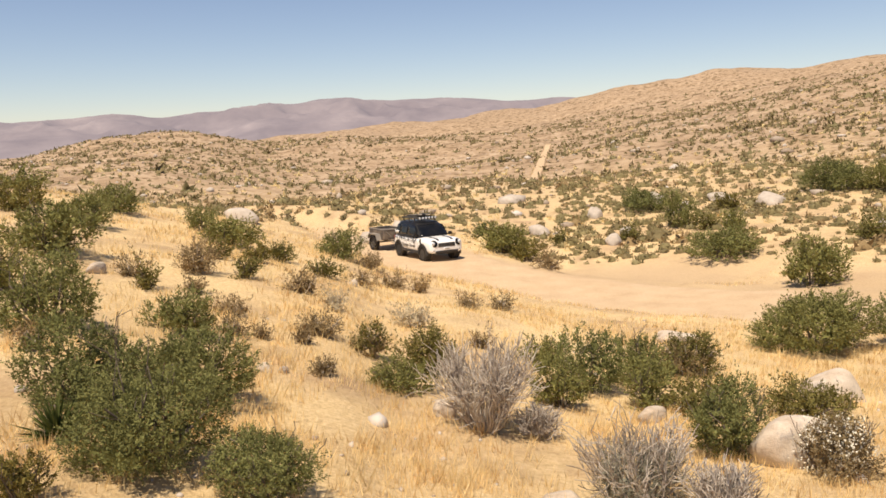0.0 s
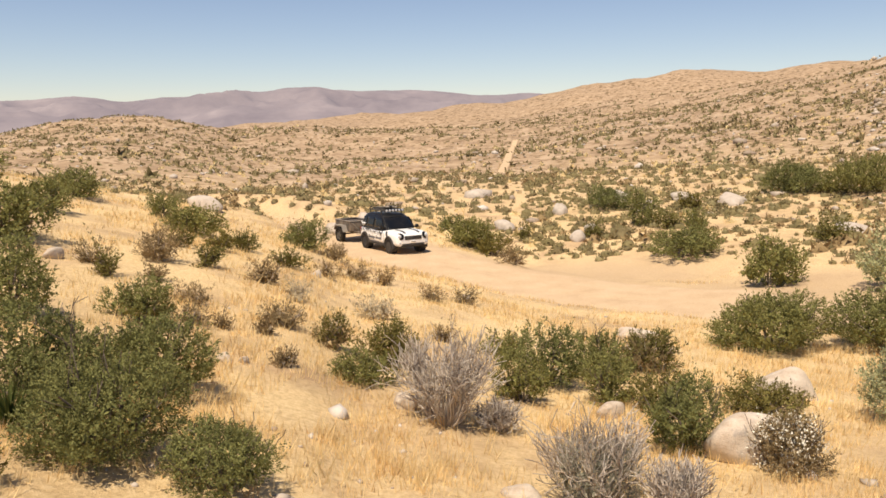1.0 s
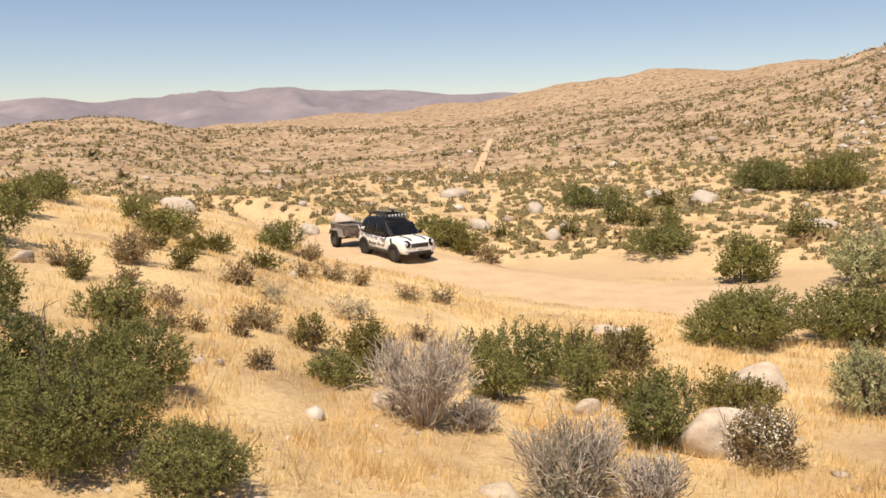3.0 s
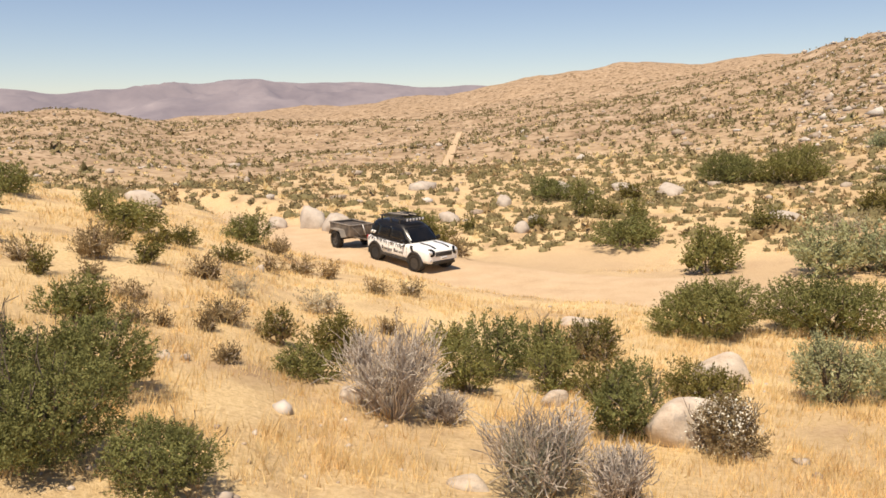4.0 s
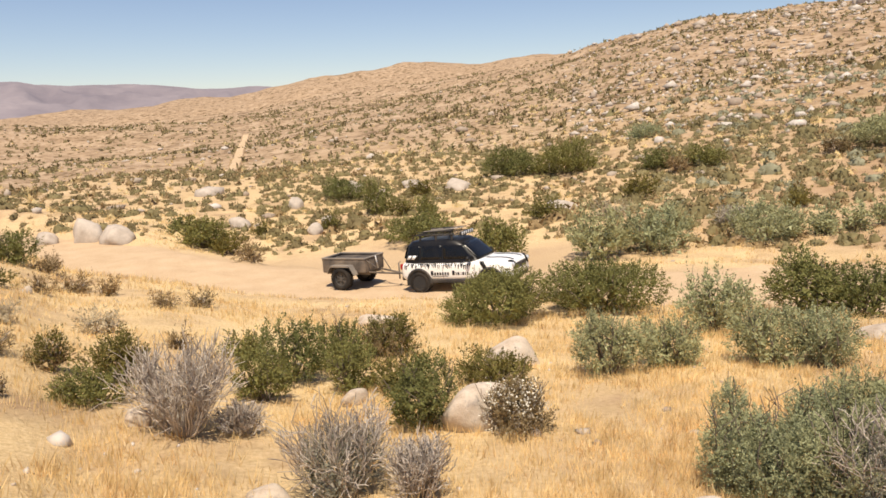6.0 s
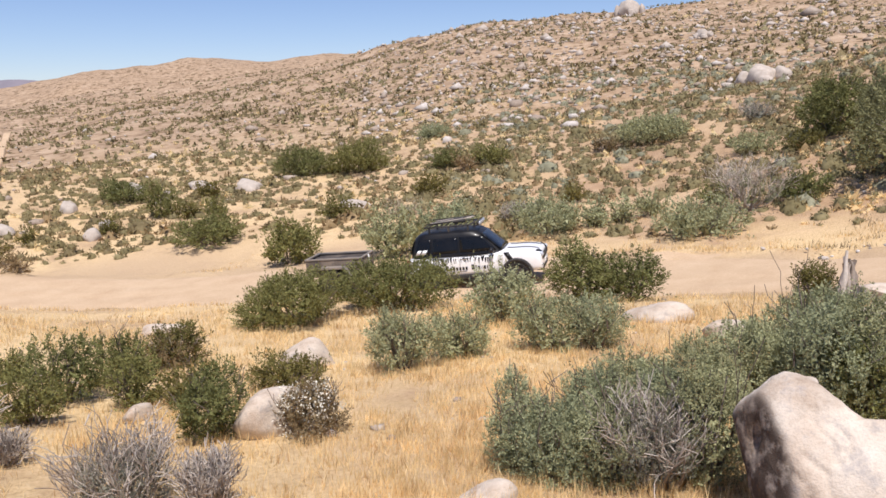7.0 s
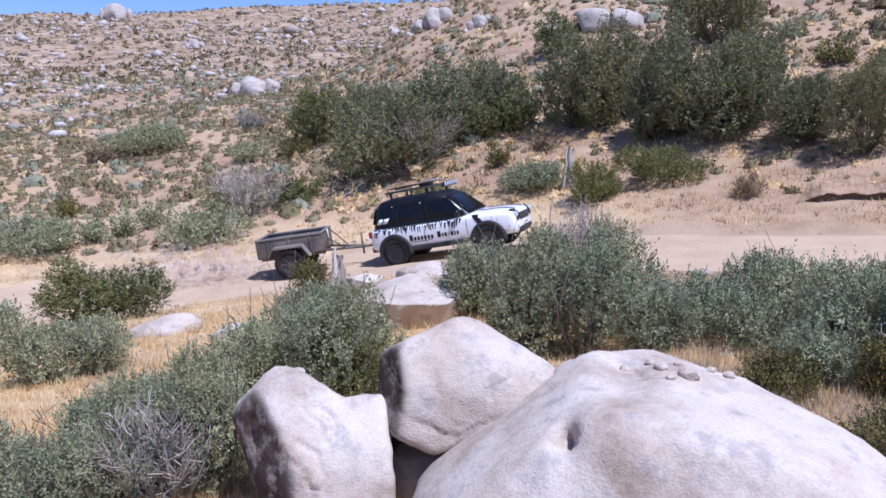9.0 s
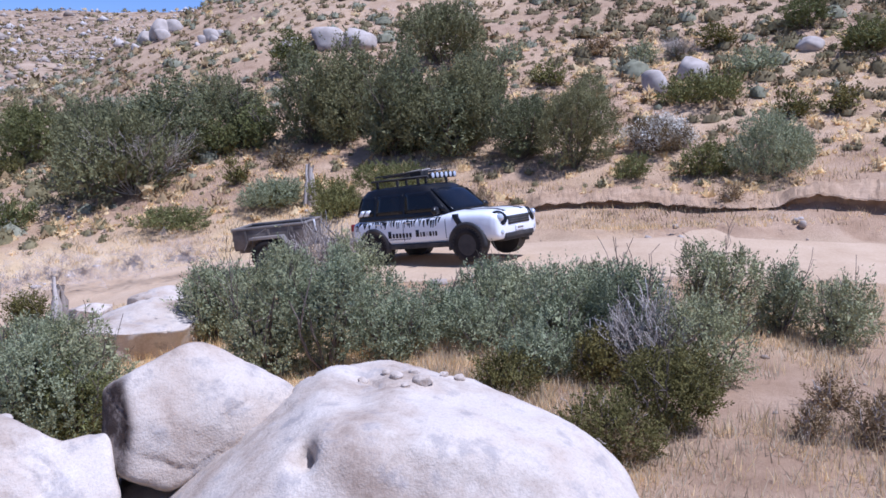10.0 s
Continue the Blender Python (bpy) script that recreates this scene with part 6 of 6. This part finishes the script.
# ---- dust thrown up behind the trailer ----
def dust_material():
    m, t, b = material("dust", (0.60, 0.50, 0.42), 1.0)
    clear = t.nodes.new("ShaderNodeBsdfTransparent")
    mx = t.nodes.new("ShaderNodeMixShader")
    mx.inputs[0].default_value = 0.13
    t.links.new(clear.outputs[0], mx.inputs[1])
    t.links.new(b.outputs[0], mx.inputs[2])
    t.links.new(mx.outputs[0], t.nodes["Material Output"].inputs[0])
    return m


DUST = dust_material()


def dust_puff(seed, wide, high):
    """A loose swarm of faint flakes, thicker near the ground."""
    rng = np.random.default_rng(seed)
    n = 330
    p = np.stack([rng.normal(0, wide * 0.42, n), rng.normal(0, wide * 0.36, n), np.abs(rng.normal(0, high * 0.5, n))], -1)
    v, f = blades(p, unit(rng.normal(size=(n, 3))), rng.uniform(0.16, 0.34, n), rng.uniform(0.16, 0.34, n), rng)
    v[:, 2] = np.maximum(v[:, 2], 0.01)
    ob = new("dust_cloud", mesh_of("dust_cloud", v, f, DUST))
    return tagged(ob, "thin tan dust hanging over the road behind the trailer", "dust", kind="stuff")


PUFFS = [(8.35 + 0.19 * k, dust_puff(400 + k, 1.7 - 0.08 * k, 1.0 - 0.05 * k)) for k in range(8)]


# ---- the drive ----
DRIVE = [  # seconds, x, y, heading in degrees from +x, nose lifted by pulling away
    (0.0, -1.00, 38.45, -62, 0), (1.0, -0.95, 38.35, -62, 0), (2.5, -0.34, 37.18, -61, 0), (4.5, 3.70, 31.65, -51, 0), (5.2, 6.45, 29.15, -46, 0), (6.5, 12.85, 21.75, -48, 1), (7.0, 15.25, 19.05, -48, 1),
    (7.5, 17.45, 16.35, -53, 1.2), (8.0, 19.10, 13.30, -64, 1.5), (8.5, 20.15, 10.05, -77, 2), (9.0, 20.40, 6.75, -90, 2.5), (9.5, 19.75, 3.40, -105, 2.2), (10.0, 18.50, 0.22, -124, 2.4)]


def glide(rows, t):
    """Smooth values between rows of (time, values...)."""
    a = np.array(rows, float)
    m = np.gradient(a[:, 1:], a[:, 0], axis=0)
    i = int(np.clip(np.searchsorted(a[:, 0], t, "right") - 1, 0, len(a) - 2))
    h = a[i + 1, 0] - a[i, 0]
    u = (t - a[i, 0]) / h
    return (2 * u ** 3 - 3 * u * u + 1) * a[i, 1:] + (u ** 3 - 2 * u * u + u) * h * m[i] + (3 * u * u - 2 * u ** 3) * a[i + 1, 1:] + (u ** 3 - u * u) * h * m[i + 1]


def on_wheels(x, y, heading, front, rear, lift=0.0):
    """A pose that stands on the road at two axles."""
    c, s = math.cos(radians(heading)), math.sin(radians(heading))
    zf, zr = road_top(x + front * c, y + front * s), road_top(x + rear * c, y + rear * s)
    pitch = math.degrees(math.atan2(zf - zr, front - rear))
    z = zr + (zf - zr) * (-rear) / (front - rear) if front != rear else zf
    return pose(x, y, z + lift, 0, -pitch, heading)


def road_top(x, y):
    e = 0.5
    return float(np.mean(land(np.array([x, x + e, x - e, x, x]), np.array([y, y, y, y + e, y - e])))) + 0.035


def motions():
    steps = [k / 30 for k in range(301)]
    rows_car, rows_tr, rolled, rolled_tr = [], [], [], []
    dist = dist_tr = 0.0
    old = None
    haul = -60.0          # heading of the trailer at the start
    axle = None
    for t in steps:
        x, y, h, nose = glide(DRIVE, t)
        c, s = math.cos(radians(h)), math.sin(radians(h))
        if old is not None:
            dist += math.hypot(x - old[0], y - old[1])
        old = (x, y)
        hx, hy = x - 2.26 * c, y - 2.26 * s
        if axle is None:
            axle = (hx - 2.26 * math.cos(radians(haul)), hy - 2.26 * math.sin(radians(haul)))
        d = math.hypot(hx - axle[0], hy - axle[1])
        nx, ny = hx - (hx - axle[0]) / d * 2.26, hy - (hy - axle[1]) / d * 2.26
        dist_tr += math.hypot(nx - axle[0], ny - axle[1])
        axle = (nx, ny)
        haul = math.degrees(math.atan2(hy - ny, hx - nx))
        rows_car.append((t, on_wheels(x, y, h, 1.3, -1.3, 0.01 * nose) @ pose(0, 0, 0, 0, -nose, 0)))
        rows_tr.append((t, on_wheels(nx, ny, haul, 2.0, 0.0)))
        rolled.append((t, math.degrees(dist / 0.36)))
        rolled_tr.append((t, math.degrees(dist_tr / 0.41)))
    for born, puff in PUFFS:
        here = rows_tr[int(born * 30)][1].translation
        # asleep in the road until the wheels pass, then rising and drifting off
        rows = [(0.0, pose(here.x, here.y, here.z - 4, 0, 0, 0)), (born, pose(here.x, here.y, here.z - 4, 0, 0, 0)), (born + 0.25, pose(here.x + 0.1, here.y + 0.1, here.z, 0, 0, 8))]
        rows.append((10.0, pose(here.x + 0.5, here.y + 0.4, here.z + 0.25, 0, 0, 25)))
        walk(puff, rows)
    walk(CAR, rows_car[::3])
    walk(TRAILER, rows_tr[::3])
    for w in CAR_WHEELS:
        x, y, z = w.location
        walk(w, [(t, pose(x, y, z, 0, a, 0)) for t, a in rolled])
    for w in TRAILER_WHEELS:
        x, y, z = w.location
        walk(w, [(t, pose(x, y, z, 0, a, 0)) for t, a in rolled_tr])


motions()
